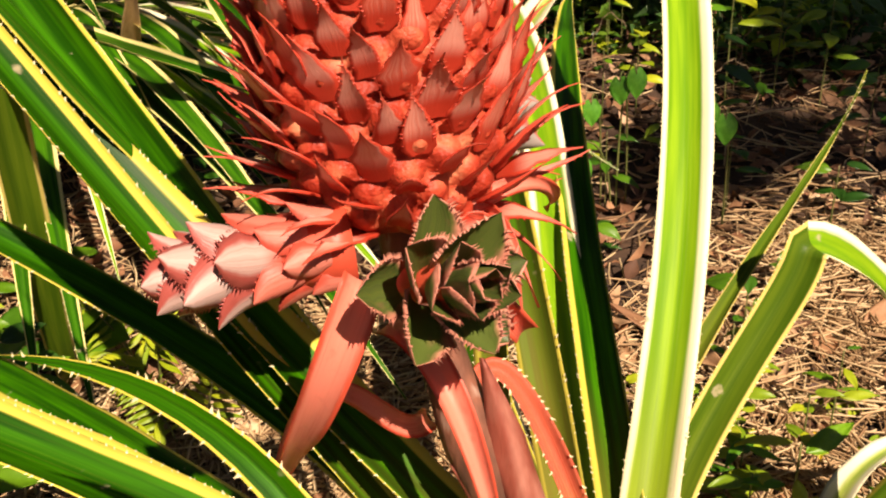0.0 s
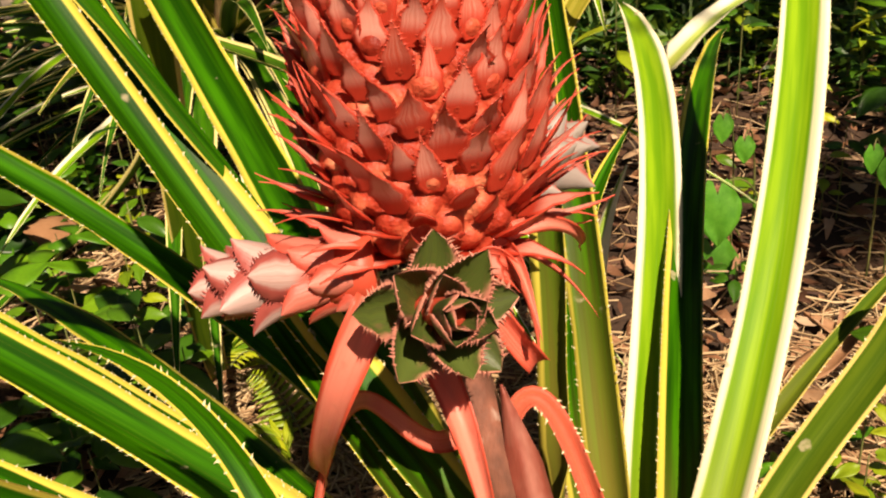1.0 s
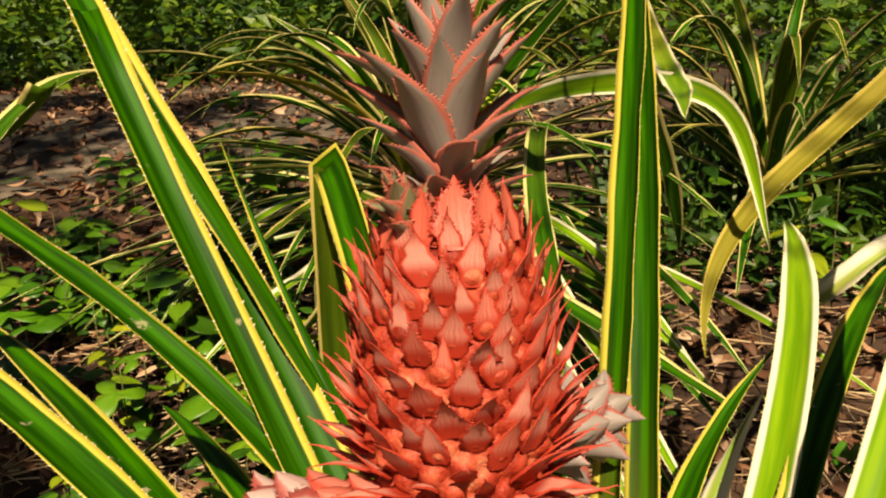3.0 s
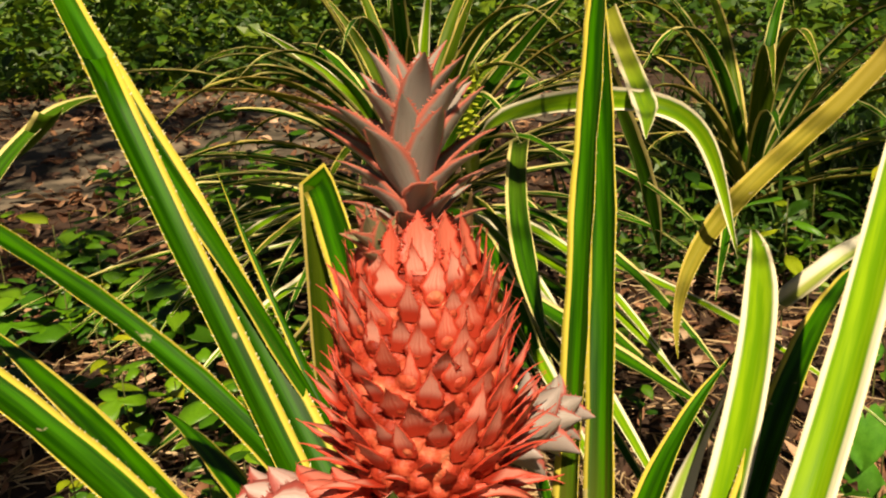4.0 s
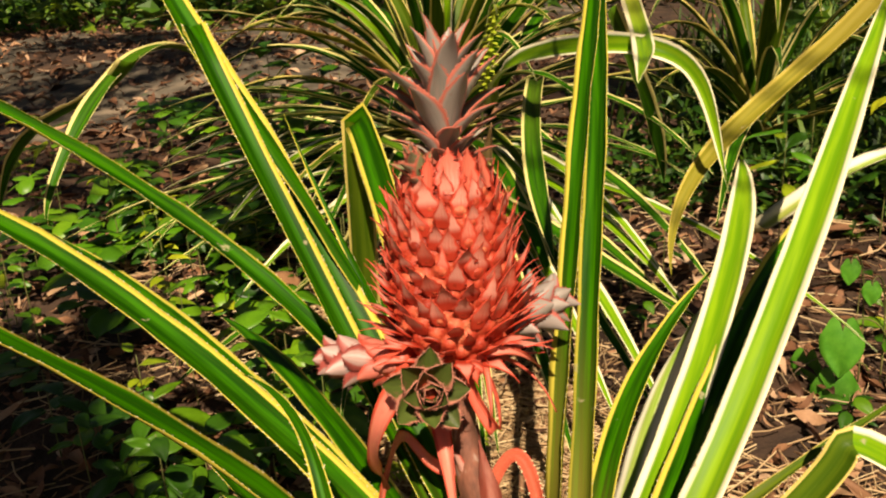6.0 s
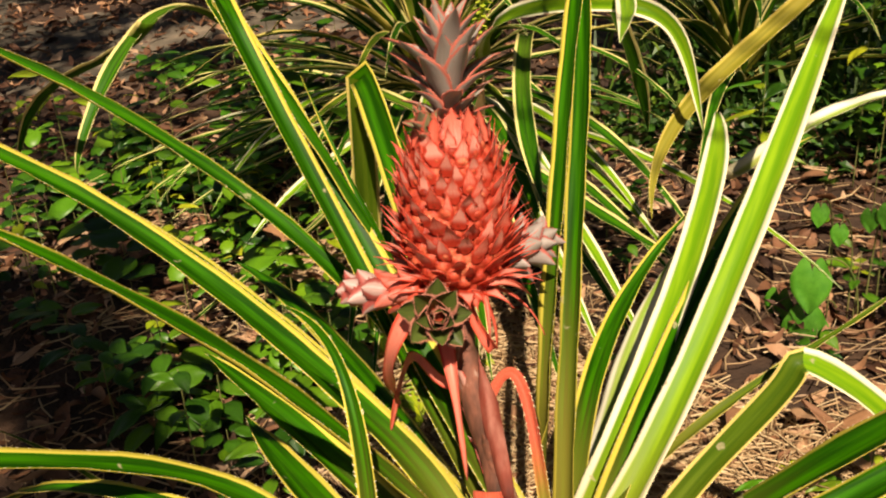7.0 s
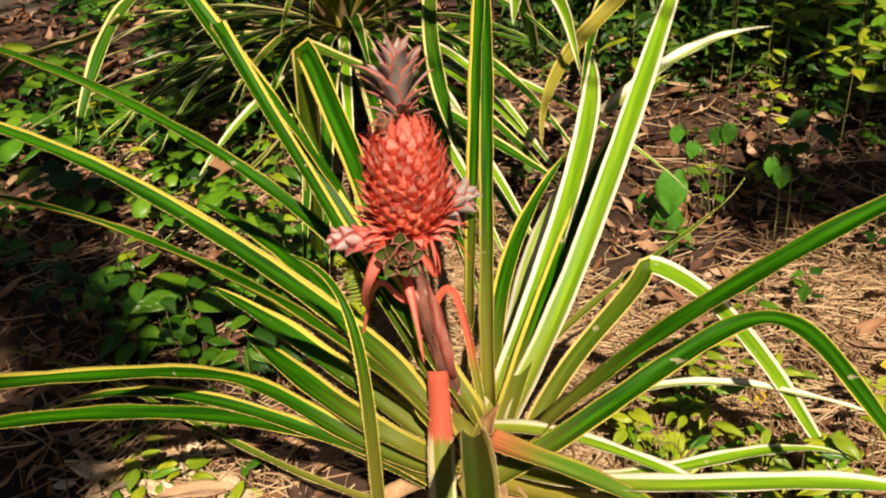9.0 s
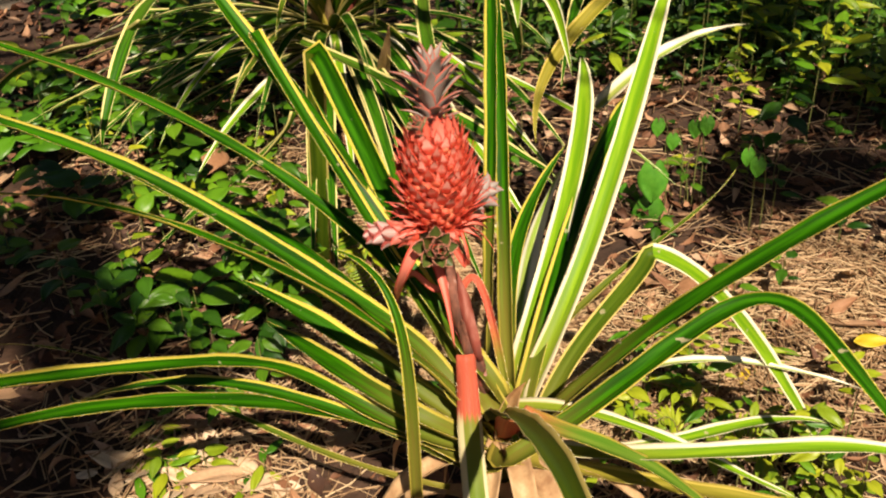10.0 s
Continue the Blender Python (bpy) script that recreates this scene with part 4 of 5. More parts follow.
rosette(back_plant, (-0.92, 1.90, 0.32), 60, 0.85, 0.55, 300, 0.042, (mat_leaf_back, mat_leaf_back, mat_leaf_warm))
low_rng = np.random.RandomState(321)
for i in range(30):
    # low leaves lying out over the ground towards the viewer
    a = radians(low_rng.uniform(178, 285) if i % 3 else low_rng.uniform(285, 350))
    ln = low_rng.uniform(0.5, 1.05)
    rise = low_rng.uniform(0.02, 0.24)
    d = np.array((math.cos(a), math.sin(a), 0))
    c = np.array((-0.92, 1.90, 0.28))
    blade(back_plant, [tuple(c), tuple(c + d * ln * 0.3 + (0, 0, rise)), tuple(c + d * ln * 0.7 + (0, 0, rise * 0.9)), tuple(c + d * ln + (0, 0, rise * 0.3 - 0.10))], width=low_rng.uniform(0.030, 0.044), seed=340 + i, count=20, taper=0.6, mat=(mat_leaf_back, mat_leaf_sunlit, mat_leaf_back, mat_leaf_back)[i % 4])
for i in range(18):
    # low leaves lying out to the near corner
    a = radians(low_rng.uniform(292, 338))
    ln = low_rng.uniform(0.95, 1.4)
    rise = low_rng.uniform(0.05, 0.26)
    d = np.array((math.cos(a), math.sin(a), 0))
    c = np.array((-0.92, 1.90, 0.28))
    blade(back_plant, [tuple(c), tuple(c + d * ln * 0.3 + (0, 0, rise)), tuple(c + d * ln * 0.7 + (0, 0, rise * 0.9)), tuple(c + d * ln + (0, 0, rise * 0.2 - 0.14))], width=low_rng.uniform(0.034, 0.046), seed=500 + i, count=20, taper=0.5, mat=(mat_leaf_back, mat_leaf_back, mat_leaf_sunlit)[i % 3])
for i in range(11):
    # red-brown sheaths round its heart
    a = i * 2.4
    d = np.array((math.cos(a), math.sin(a), 0))
    c = np.array((-0.92, 1.90, 0.26)) + d * 0.02
    blade(back_plant, [tuple(c), tuple(c + d * 0.03 + (0, 0, 0.08)), tuple(c + d * 0.06 + (0, 0, 0.16)), tuple(c + d * 0.12 + (0, 0, 0.25))], width=0.05, mat=(mat_maroon, mat_dry, mat_leaf_warm)[i % 3], channel=0.7, spines=False, taper=0.8, seed=560 + i, count=12, name="heart_sheath", label="red-brown sheath leaf at the heart", up=(d[0] * 0.3, d[1] * 0.3, 1))
for i, (x1, z1, x2, z2, y2) in enumerate(((-0.949, 0.713, -1.13, 0.90, 1.85), (-0.895, 0.754, -0.91, 1.02, 1.85), (-0.858, 0.698, -0.80, 0.98, 1.83), (-0.818, 0.684, -0.66, 0.95, 1.83), (-0.682, 0.688, -0.40, 0.92, 1.78), (-1.02, 0.66, -1.30, 0.82, 1.80), (-0.75, 0.64, -0.52, 0.86, 1.95))):
    # upright leaves behind the crown of the near fruit
    blade(back_plant, [(-0.92, 1.90, 0.33), (-0.92 + (x1 + 0.92) * 0.4, 1.89, 0.33 + (z1 - 0.33) * 0.5), (x1, 1.86, z1), (x2, y2, z2)], width=0.046, seed=580 + i, mat=(mat_leaf_warm, mat_leaf_back, mat_leaf_sunlit)[i % 3], count=22, taper=0.6, up=(0.1, -0.8, 0.5))
rear_plant = thing("pineapple_plant", (-0.25, 2.75, 0.1), "third variegated pineapple plant further back in shade", "plant")
rosette(rear_plant, (-0.25, 2.75, 0.22), 34, 0.9, 0.6, 400, 0.045, (mat_leaf_back, mat_leaf_warm))
side_plant = thing("pineapple_plant", (1.7, 2.75, 0.0), "low striped pineapple plant at the shaded edge", "plant")
rosette(side_plant, (1.7, 2.75, 0.1), 22, 0.8, 0.35, 450, 0.04, (mat_leaf_back,))


# ---- weeds ----
def leaf_mesh(name, length, width, mat, heart=0.0, fold=0.25, curl=-0.25):
    """A soft leaf along +Y on a short stalk, folded at the midrib."""
    n, m = 8, 8
    v = np.linspace(0, 1, n + 1)
    prof = np.interp(v, [0, 0.12, 0.28, 0.5, 0.75, 0.9, 1], [0.80, 0.96, 1.0, 0.88, 0.52, 0.22, 0.02]) if heart else np.sin(np.pi * v ** 0.75) ** 0.9
    x = np.linspace(-1, 1, m + 1)
    verts = []
    for layer in (0, 1):
        for i in range(n + 1):
            w = max(prof[i], 0.02) * width / 2
            yy = v[i] * length - 0.6 * heart * length * np.sin(np.pi * np.abs(x) ** 0.85) * (1 - v[i]) ** 2
            zz = fold * np.abs(x) * w + curl * v[i] ** 2 * length + 0.03 * length * np.sin(5 * v[i] + 3 * x) - layer * 0.0006
            verts.append(np.c_[x * w, yy, zz])
    verts = np.concatenate(verts)
    k = m + 1
    faces = []
    for i in range(n):
        for j in range(m):
            a = i * k + j
            faces.append((a, a + 1, a + k + 1, a + k))
            b = (n + 1) * k + a
            faces.append((b, b + k, b + k + 1, b + 1))
        a, b = i * k, (n + 1) * k + i * k
        faces.append((a, a + k, b + k, b))
        a, b = a + m, b + m
        faces.append((a, b, b + k, a + k))
    me = bpy.data.meshes.new(name)
    me.from_pydata([tuple(q) for q in verts], [], faces)
    me.polygons.foreach_set("use_smooth", [True] * len(me.polygons))
    me.materials.append(mat)
    return me


def lobed_mesh(name, size, mat, seed):
    """A soft three-lobed vine leaf growing along +Y."""
    r = np.random.RandomState(seed)
    n = 30
    th = np.linspace(-2.5, 2.5, n)
    rad = size * (0.20 + 0.58 * np.abs(np.cos(1.5 * th)) ** 1.5 * np.where(np.abs(th) < 1.05, 1.0, 0.72)) * (1 + 0.06 * r.uniform(-1, 1, n))
    verts, faces = [], []
    for layer in (0, 1):
        for k, fr in enumerate((0.0, 0.5, 1.0)):
            x, y = rad * fr * np.sin(th), rad * fr * np.cos(th) + 0.12 * size
            z = 0.10 * np.abs(x) - 1.6 * (rad * fr) ** 2 / size * 0.22 + 0.03 * size * np.sin(4 * th) * fr - layer * 0.0006
            verts.append(np.c_[x, y, z])
    for k in range(2):
        for i in range(n - 1):
            a = k * n + i
            faces.append((a, a + 1, a + n + 1, a + n))
            c = 3 * n + a
            faces.append((c, c + n, c + n + 1, c + 1))
    for i in range(n - 1):
        a = 2 * n + i
        faces.append((a, a + 1, 3 * n + a + 1, 3 * n + a))
    me = bpy.data.meshes.new(name)
    me.from_pydata([tuple(q) for q in np.concatenate(verts)], [], faces)
    me.polygons.foreach_set("use_smooth", [True] * len(me.polygons))
    me.materials.append(mat)
    return me


WEED_LEAVES = {
    "lobed": [lobed_mesh("leaf", 0.085, mat_vine, 1), lobed_mesh("leaf", 0.075, mat_vine, 2)],
    "lance": [leaf_mesh("leaf", 0.085, 0.030, mat_weed_yellow, 0.0, 0.2, -0.3), leaf_mesh("leaf", 0.080, 0.026, mat_vine, 0.0, 0.2, -0.2)],
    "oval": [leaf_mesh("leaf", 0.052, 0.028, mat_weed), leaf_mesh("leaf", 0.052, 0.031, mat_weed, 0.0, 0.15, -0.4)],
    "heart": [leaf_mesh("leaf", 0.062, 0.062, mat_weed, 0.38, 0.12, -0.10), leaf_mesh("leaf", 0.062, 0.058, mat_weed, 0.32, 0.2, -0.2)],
    "yellow": [leaf_mesh("leaf", 0.048, 0.024, mat_weed_yellow), leaf_mesh("leaf", 0.048, 0.030, mat_weed_yellow, 0.2)],
}


def weed(place, height, total, kind, size, seed, label, lean=(0, 0)):
    r = np.random.RandomState(seed)
    x, y = place
    z0 = float(ground_z(x, y)) - 0.01
    top = np.array((x + lean[0], y + lean[1], z0 + height))
    ob = thing("weed", (x, y, z0), label, "weed", "weeds on the ground")
    stem = bezier([(x, y, z0), (x + lean[0] * 0.2, y + lean[1] * 0.2, z0 + height * 0.6), tuple(top)], 9)
    tv, tf = tube_arrays(stem, np.linspace(0.0018, 0.0009, 9), 5)
    mesh_object("stem", tv, tf, mat_weed_stem, ob)
    for i in range(total):
        f = 0.35 + 0.65 * (i + 1) / total
        k = f * 8
        j = min(int(k), 7)
        p = stem[j] * (1 - k + j) + stem[j + 1] * (k - j)
        a = i * 2.4 + r.uniform(-0.5, 0.5)
        d = Vector((math.cos(a), math.sin(a), r.uniform(-0.25, 0.35)))
        lf = place_scale("leaf", WEED_LEAVES[kind][i % 2], ob, Vector(p) + d * 0.012 * size, d, (r.uniform(-0.2, 0.2), r.uniform(-0.5, 0.1), 1), size * r.uniform(0.7, 1.2))
    return ob


wr = np.random.RandomState(77)
# clump by the lower leaves, then loose ones over the ground
DARK = "leafy dark green weed growing in the leaf litter"
BROAD = "green weed with broad heart-shaped leaves on the brown soil"
SMALL = "small green weed sprouting from the litter"
SUNLIT = "yellow-green sunlit weed among the dry leaves"
clump = [((-0.74 + wr.normal(0, 0.20), 0.72 + wr.uniform(-0.20, 0.24)), wr.uniform(0.08, 0.30), wr.randint(6, 11), "oval", wr.uniform(0.9, 1.5), 500 + i, DARK) for i in range(46)]
for sprig in clump[::3]:
    weed(*sprig)
for i, (vx, vy) in enumerate(((-0.86, 0.76), (-0.80, 0.80), (-0.93, 0.80), (-0.88, 0.70))):
    weed((vx, vy), 0.09 + 0.03 * (i % 3), 8, "oval", 1.7, 480 + i, "bright green herb with broad oval leaves in a gap of sun")
for i in range(70):
    weed((wr.uniform(-2.0, -0.5), wr.uniform(0.7, 2.4)), wr.uniform(0.06, 0.34), wr.randint(5, 10), ("oval", "heart", "oval", "oval")[i % 4], wr.uniform(0.7, 1.4), 550 + i, (DARK, BROAD, DARK, DARK)[i % 4])
for i in range(14):
    weed((wr.uniform(-1.5, -0.6), wr.uniform(0.75, 1.6)), wr.uniform(0.10, 0.32), wr.randint(4, 8), "yellow", wr.uniform(0.7, 1.2), 630 + i, SUNLIT)
for i in range(26):
    weed((wr.uniform(0.15, 1.5), wr.uniform(1.1, 2.6)), wr.uniform(0.04, 0.2), wr.randint(3, 7), ("oval", "yellow")[i % 2], wr.uniform(0.6, 1.1), 650 + i, SMALL)
for i in range(30):
    weed((0.55 + wr.normal(0, 0.45), 2.35 + wr.normal(0, 0.35)), wr.uniform(0.15, 0.5), wr.randint(7, 12), ("yellow", "oval", "oval")[i % 3], wr.uniform(0.9, 1.5), 680 + i, "leafy yellow-green sapling in dappled shade")
for i in range(9):
    weed((-0.1 + wr.normal(0, 0.35), 1.55 + wr.normal(0, 0.3)), wr.uniform(0.05, 0.22), wr.randint(4, 8), "oval", wr.uniform(0.7, 1.2), 720 + i, DARK)
for i in range(54):
    weed((0.42 + wr.uniform(-0.22, 0.26), 0.86 + wr.uniform(-0.24, 0.26)), wr.uniform(0.03, 0.22), wr.randint(4, 9), ("yellow", "lance", "yellow")[i % 3], wr.uniform(0.5, 0.9), 900 + i, SUNLIT)
VINE = "bright green vine with lobed leaves in a patch of sun"
for i, (vx, vy) in enumerate(((-1.32, 1.42), (-1.20, 1.30), (-1.05, 1.22), (-0.98, 1.38), (-1.42, 1.60), (-0.80, 1.05), (-1.50, 1.75), (-1.12, 1.55), (-0.92, 1.15), (-1.28, 1.18), (-0.72, 0.92), (-1.0, 0.98))):
    weed((vx, vy), wr.uniform(0.08, 0.30), wr.randint(4, 8), "lobed", wr.uniform(0.8, 1.25), 800 + i, VINE)
for i, (vx, vy) in enumerate(((-2.05, 1.69), (-1.82, 1.59), (-1.53, 1.50), (-1.40, 1.47), (-2.41, 2.38), (-2.15, 2.20), (-1.63, 1.84), (-1.69, 1.28), (-1.62, 1.42))):
    weed((vx, vy), 0.10 + 0.03 * (i % 4), 5 + i % 3, "lobed", 1.35 + 0.12 * (i % 3), 1100 + i, VINE)
for i in range(26):
    weed((wr.uniform(-2.5, -1.25), wr.uniform(1.35, 2.3)), wr.uniform(0.06, 0.30), wr.randint(4, 9), ("lobed", "yellow", "oval", "lance")[i % 4], wr.uniform(0.8, 1.3), 1000 + i, (VINE, SUNLIT, DARK, SUNLIT)[i % 4])
for i in range(9):
    weed((-1.35 + wr.normal(0, 0.18), 1.85 + wr.normal(0, 0.15)), wr.uniform(0.3, 0.55), wr.randint(8, 13), "oval", wr.uniform(1.5, 2.2), 820 + i, "tall dark green sapling with broad leaves")
for i in range(14):
    weed((0.35 + wr.normal(0, 0.25), 2.35 + wr.normal(0, 0.2)), wr.uniform(0.22, 0.5), wr.randint(8, 13), "lance", wr.uniform(0.9, 1.3), 840 + i, "yellow-green sprig with narrow pointed leaves")
for i in range(16):
    weed((-0.60 + wr.normal(0, 0.08), 0.40 + wr.normal(0, 0.06)), wr.uniform(0.03, 0.09), wr.randint(3, 6), ("yellow", "lance")[i % 2], wr.uniform(0.6, 1.0), 770 + i, SUNLIT)


def hanging_leaf(tip_place, foot, size, face, seed, kind="heart"):
    """A single big leaf on its own bent stalk."""
    z0 = float(ground_z(foot[0], foot[1])) - 0.01
    ob = thing("weed", (foot[0], foot[1], z0), "heart-shaped bright green leaf on a thin brown stalk", "weed", "weeds on the ground")
    p = Vector(tip_place)
    stem = bezier([(foot[0], foot[1], z0), (foot[0], foot[1], p.z + 0.05), (p.x, p.y, p.z + 0.03), tuple(p)], 12)
    tv, tf = tube_arrays(stem, np.linspace(0.0022, 0.0012, 12), 6)
    mesh_object("stem", tv, tf, mat_weed_stem, ob)
    place_scale("leaf", WEED_LEAVES[kind][seed % 2], ob, p, (0.05, -0.25, -1), face, size)


HEART_LEAVES = [leaf_mesh("leaf", 0.100, 0.088, mat_heart, 0.50, 0.16, -0.05), leaf_mesh("leaf", 0.100, 0.092, mat_heart, 0.44, 0.16, -0.15)]
WEED_LEAVES["hanging"] = HEART_LEAVES
hanging_leaf((0.168, 1.56, 0.130), (0.26, 1.66), 0.95, (0.10, -0.85, 0.45), 0, "hanging")
hanging_leaf((0.165, 1.57, 0.015), (0.22, 1.66), 1.05, (0.1, -0.6, 0.8), 1, "hanging")
hanging_leaf((0.10, 1.62, 0.03), (0.20, 1.68), 0.75, (-0.3, -0.6, 0.7), 1, "hanging")
hanging_leaf((0.29, 1.60, 0.27), (0.27, 1.66), 0.45, (0.2, -0.5, 0.8), 1, "hanging")


for i, (lx, ly, lz, ls) in enumerate(((0.17, 1.56, 0.269, 0.42), (0.209, 1.58, 0.223, 0.40), (0.261, 1.60, 0.256, 0.42), (0.401, 1.50, 0.237, 0.40), (0.428, 1.50, 0.214, 0.45))):
    hanging_leaf((lx, ly, lz), (lx + 0.03, ly + 0.07), ls, (0.3 - 0.2 * (i % 3), -0.6, 0.7), 1, "hanging")


def grass(name, total, seed, area, height, label, mat):
    r = np.random.RandomState(seed)
    verts, faces = [], []
    for k in range(total):
        x, y = r.uniform(area[0], area[1]), r.uniform(area[2], area[3])
        h, a = r.uniform(*height), r.uniform(0, 6.3)
        d, s = np.array((math.cos(a), math.sin(a), 0)), np.array((-math.sin(a), math.cos(a), 0))
        w = h * r.uniform(0.02, 0.05)
        base = np.array((x, y, float(ground_z(x, y)) - 0.01))
        b = len(verts)
        lean = r.uniform(0.2, 0.9)
        for u in (0, 0.4, 0.75, 1.0):
            c = base + d * lean * h * u ** 2 + np.array((0, 0, h * (u - 0.35 * lean * u ** 2)))
            ww = w * (1 - u * 0.92)
            verts += [c + s * ww, c - s * ww]
        for i in range(3):
            q = b + 2 * i
            faces.append((q, q + 1, q + 3, q + 2))
    return tagged(mesh_object(name, verts, faces, mat), label, "grass", "", "stuff")


grass("grass", 5200, 41, (-0.8, 4.5, 2.5, 6.0), (0.12, 0.42), "long green grass behind the plants", mat_grass)


def leaf_cloud(name, total, seed, box, size, label, mat, category="bush", keep=None):
    """Undergrowth of many small leaves standing in tiers."""
    r = np.random.RandomState(seed)
    verts, faces = [], []
    for k in range(total):
        x, y = r.uniform(box[0], box[1]), r.uniform(box[2], box[3])
        if keep and not keep(x, y):
            continue
        clump = 0.5 + 0.5 * noise.noise(Vector((x * 0.9, y * 0.9, seed)))
        z = float(ground_z(x, y)) + r.rand() ** 1.3 * box[4] * clump * 1.6
        ln = r.uniform(*size)
        R = np.array(Euler((r.normal(0.2, 0.5), r.normal(0, 0.5), r.uniform(0, 6.3))).to_matrix())
        w = ln * r.uniform(0.18, 0.32)
        loc = np.array(((0, 0, 0), (w, ln * 0.4, 0.12 * ln), (0, ln * 0.45, 0), (-w, ln * 0.4, 0.12 * ln), (0, ln, -0.15 * ln)))
        b = len(verts)
        verts.extend(loc @ R.T + np.array((x, y, z)))
        faces += [(b, b + 1, b + 2), (b, b + 2, b + 3), (b + 1, b + 4, b + 2), (b + 2, b + 4, b + 3)]
    return tagged(mesh_object(name, verts, faces, mat, None, None, False), label, category, "", "stuff")


leaf_cloud("ground_cover", 5200, 45, (-0.6, 2.6, 2.25, 3.3, 0.26), (0.03, 0.08), "low dark green ground cover at the clearing's edge", mat_cover)
leaf_cloud("undergrowth", 12000, 42, (-0.5, 6.0, 2.9, 7.0, 0.55), (0.04, 0.11), "dark green undergrowth behind the clearing", mat_bush)
leaf_cloud("verge", 15000, 44, (-9.5, -0.6, 3.6, 8.5, 0.95), (0.07, 0.19), "green leafy verge beyond the path", mat_bush, "verge", lambda x, y: y > 4.35 + 0.30 * min(0, x + 3.9) + 1.2 * max(0, x + 3.6))
leaf_cloud("far_woods", 16000, 43, (-26.0, 22.0, 8.0, 30.0, 5.0), (0.25, 0.7), "dark green woods in the distance", mat_bush, "woods")


# ---- unseen tree, added to throw shade on the clearing ----
def shade_tree():
    """An unseen tree added behind the viewer; its boughs are set between the sun and the patches to shade."""
    r = np.random.RandomState(91)
    root = Vector((-2.3, -1.9, float(ground_z(-2.3, -1.9))))
    ob = thing("tree", root, "broad-leaved unseen tree added behind the viewer to shade the ground", "tree")
    trunk = bezier([tuple(root - Vector((0, 0, 0.2))), tuple(root + Vector((0.1, 0, 1.6))), tuple(root + Vector((0.5, 0.5, 4.2)))], 12)
    tv, tf = tube_arrays(trunk, np.linspace(0.16, 0.07, 12), 12)
    mesh_object("trunk", tv, tf, mat_twig, ob)
    fork = Vector(trunk[-1])
    patches = [(-1.6, 0.75, 0.0, 0.24), (-0.88, 0.32, -0.09, 0.11), (-1.02, 0.22, -0.08, 0.13), (-0.93, 0.62, -0.05, 0.07), (-0.76, 0.58, -0.05, 0.06), (-1.28, 0.82, 0.0, 0.14), (-1.25, 1.52, 0.1, 0.07), (0.42, 1.80, 0.0, 0.12), (0.62, 1.95, 0.0, 0.12), (-0.64, -0.08, 0.48, 0.14), (-0.95, 0.15, 0.0, 0.16), (1.25, 2.1, 0.0, 0.40), (1.7, 2.9, 0.1, 0.5), (0.2, 3.3, 0.2, 0.5), (-1.0, 3.6, 0.2, 0.40), (1.05, 1.75, 0.0, 0.16), (-3.2, 3.4, 0.3, 0.40), (-2.5, 2.6, 0.25, 0.22), (-4.3, 3.7, 0.3, 0.40), (-5.6, 4.0, 0.3, 0.4), (-1.10, 0.66, 0.03, 0.10), (-0.90, 0.52, 0.05, 0.09), (-1.38, 1.08, 0.08, 0.10), (-5.0, 5.2, 0.5, 0.6), (-3.4, 5.6, 0.5, 0.6)]
    patches += [(0.66, 2.35, 0.0, 0.14), (0.95, 2.65, 0.0, 0.2), (1.30, 1.45, 0.0, 0.14), (0.3, 2.8, 0.1, 0.2)]
    verts, faces = [], []
    for px, py, pz, pr in patches:
        c = Vector((px, py, pz)) + SUN_FROM * (4.0 / SUN_FROM.z)
        limb = bezier([tuple(fork), tuple(fork.lerp(c, 0.5) + Vector((0, 0, 0.25))), tuple(c)], 8)
        tv, tf = tube_arrays(limb, np.linspace(0.020, 0.006, 8), 6)
        mesh_object("limb", tv, tf, mat_twig, ob)
        for k in range(int(1500 * pr)):
            d = r.normal(0, 1, 3)
            d = d / np.linalg.norm(d) * r.rand() ** 0.45 * pr * 1.25
            q = np.array(c) + d * np.array((1, 1, 0.6))
            ln = r.uniform(0.07, 0.15)
            m = np.array(Euler((r.normal(0, 0.6), r.normal(0, 0.6), r.uniform(0, 6.3))).to_matrix())
            w = ln * r.uniform(0.2, 0.32)
            loc = np.array(((0, 0, 0), (w, ln * 0.45, 0.1 * ln), (-w, ln * 0.45, 0.1 * ln), (0, ln, -0.1 * ln)))
            b = len(verts)
            verts.extend(loc @ m.T + q)
            faces += [(b, b + 1, b + 3, b + 2)]
    # the main crown round the fork, placed to shade the path
    for c in range(9):
        a = c * 2.4
        cc = np.array(fork) + np.array((math.cos(a), math.sin(a), 0.5)) * r.uniform(0.3, 0.95) + np.array((0, 0, 0.2))
        limb = bezier([tuple(fork), tuple(np.array(fork) * 0.4 + cc * 0.6 + np.array((0, 0, 0.1))), tuple(cc)], 6)
        tv, tf = tube_arrays(limb, np.linspace(0.035, 0.010, 6), 6)
        mesh_object("limb", tv, tf, mat_twig, ob)
        for k in range(260):
            d = r.normal(0, 1, 3)
            q = cc + d / np.linalg.norm(d) * r.rand() ** 0.5 * 0.45
            ln = r.uniform(0.08, 0.17)
            m = np.array(Euler((r.normal(0, 0.6), r.normal(0, 0.6), r.uniform(0, 6.3))).to_matrix())
            w = ln * r.uniform(0.2, 0.32)
            loc = np.array(((0, 0, 0), (w, ln * 0.45, 0.1 * ln), (-w, ln * 0.45, 0.1 * ln), (0, ln, -0.1 * ln)))
            b = len(verts)
            verts.extend(loc @ m.T + q)
            faces += [(b, b + 1, b + 3, b + 2)]
    mesh_object("crown", verts, faces, mat_bush, ob, None, False)


shade_tree()


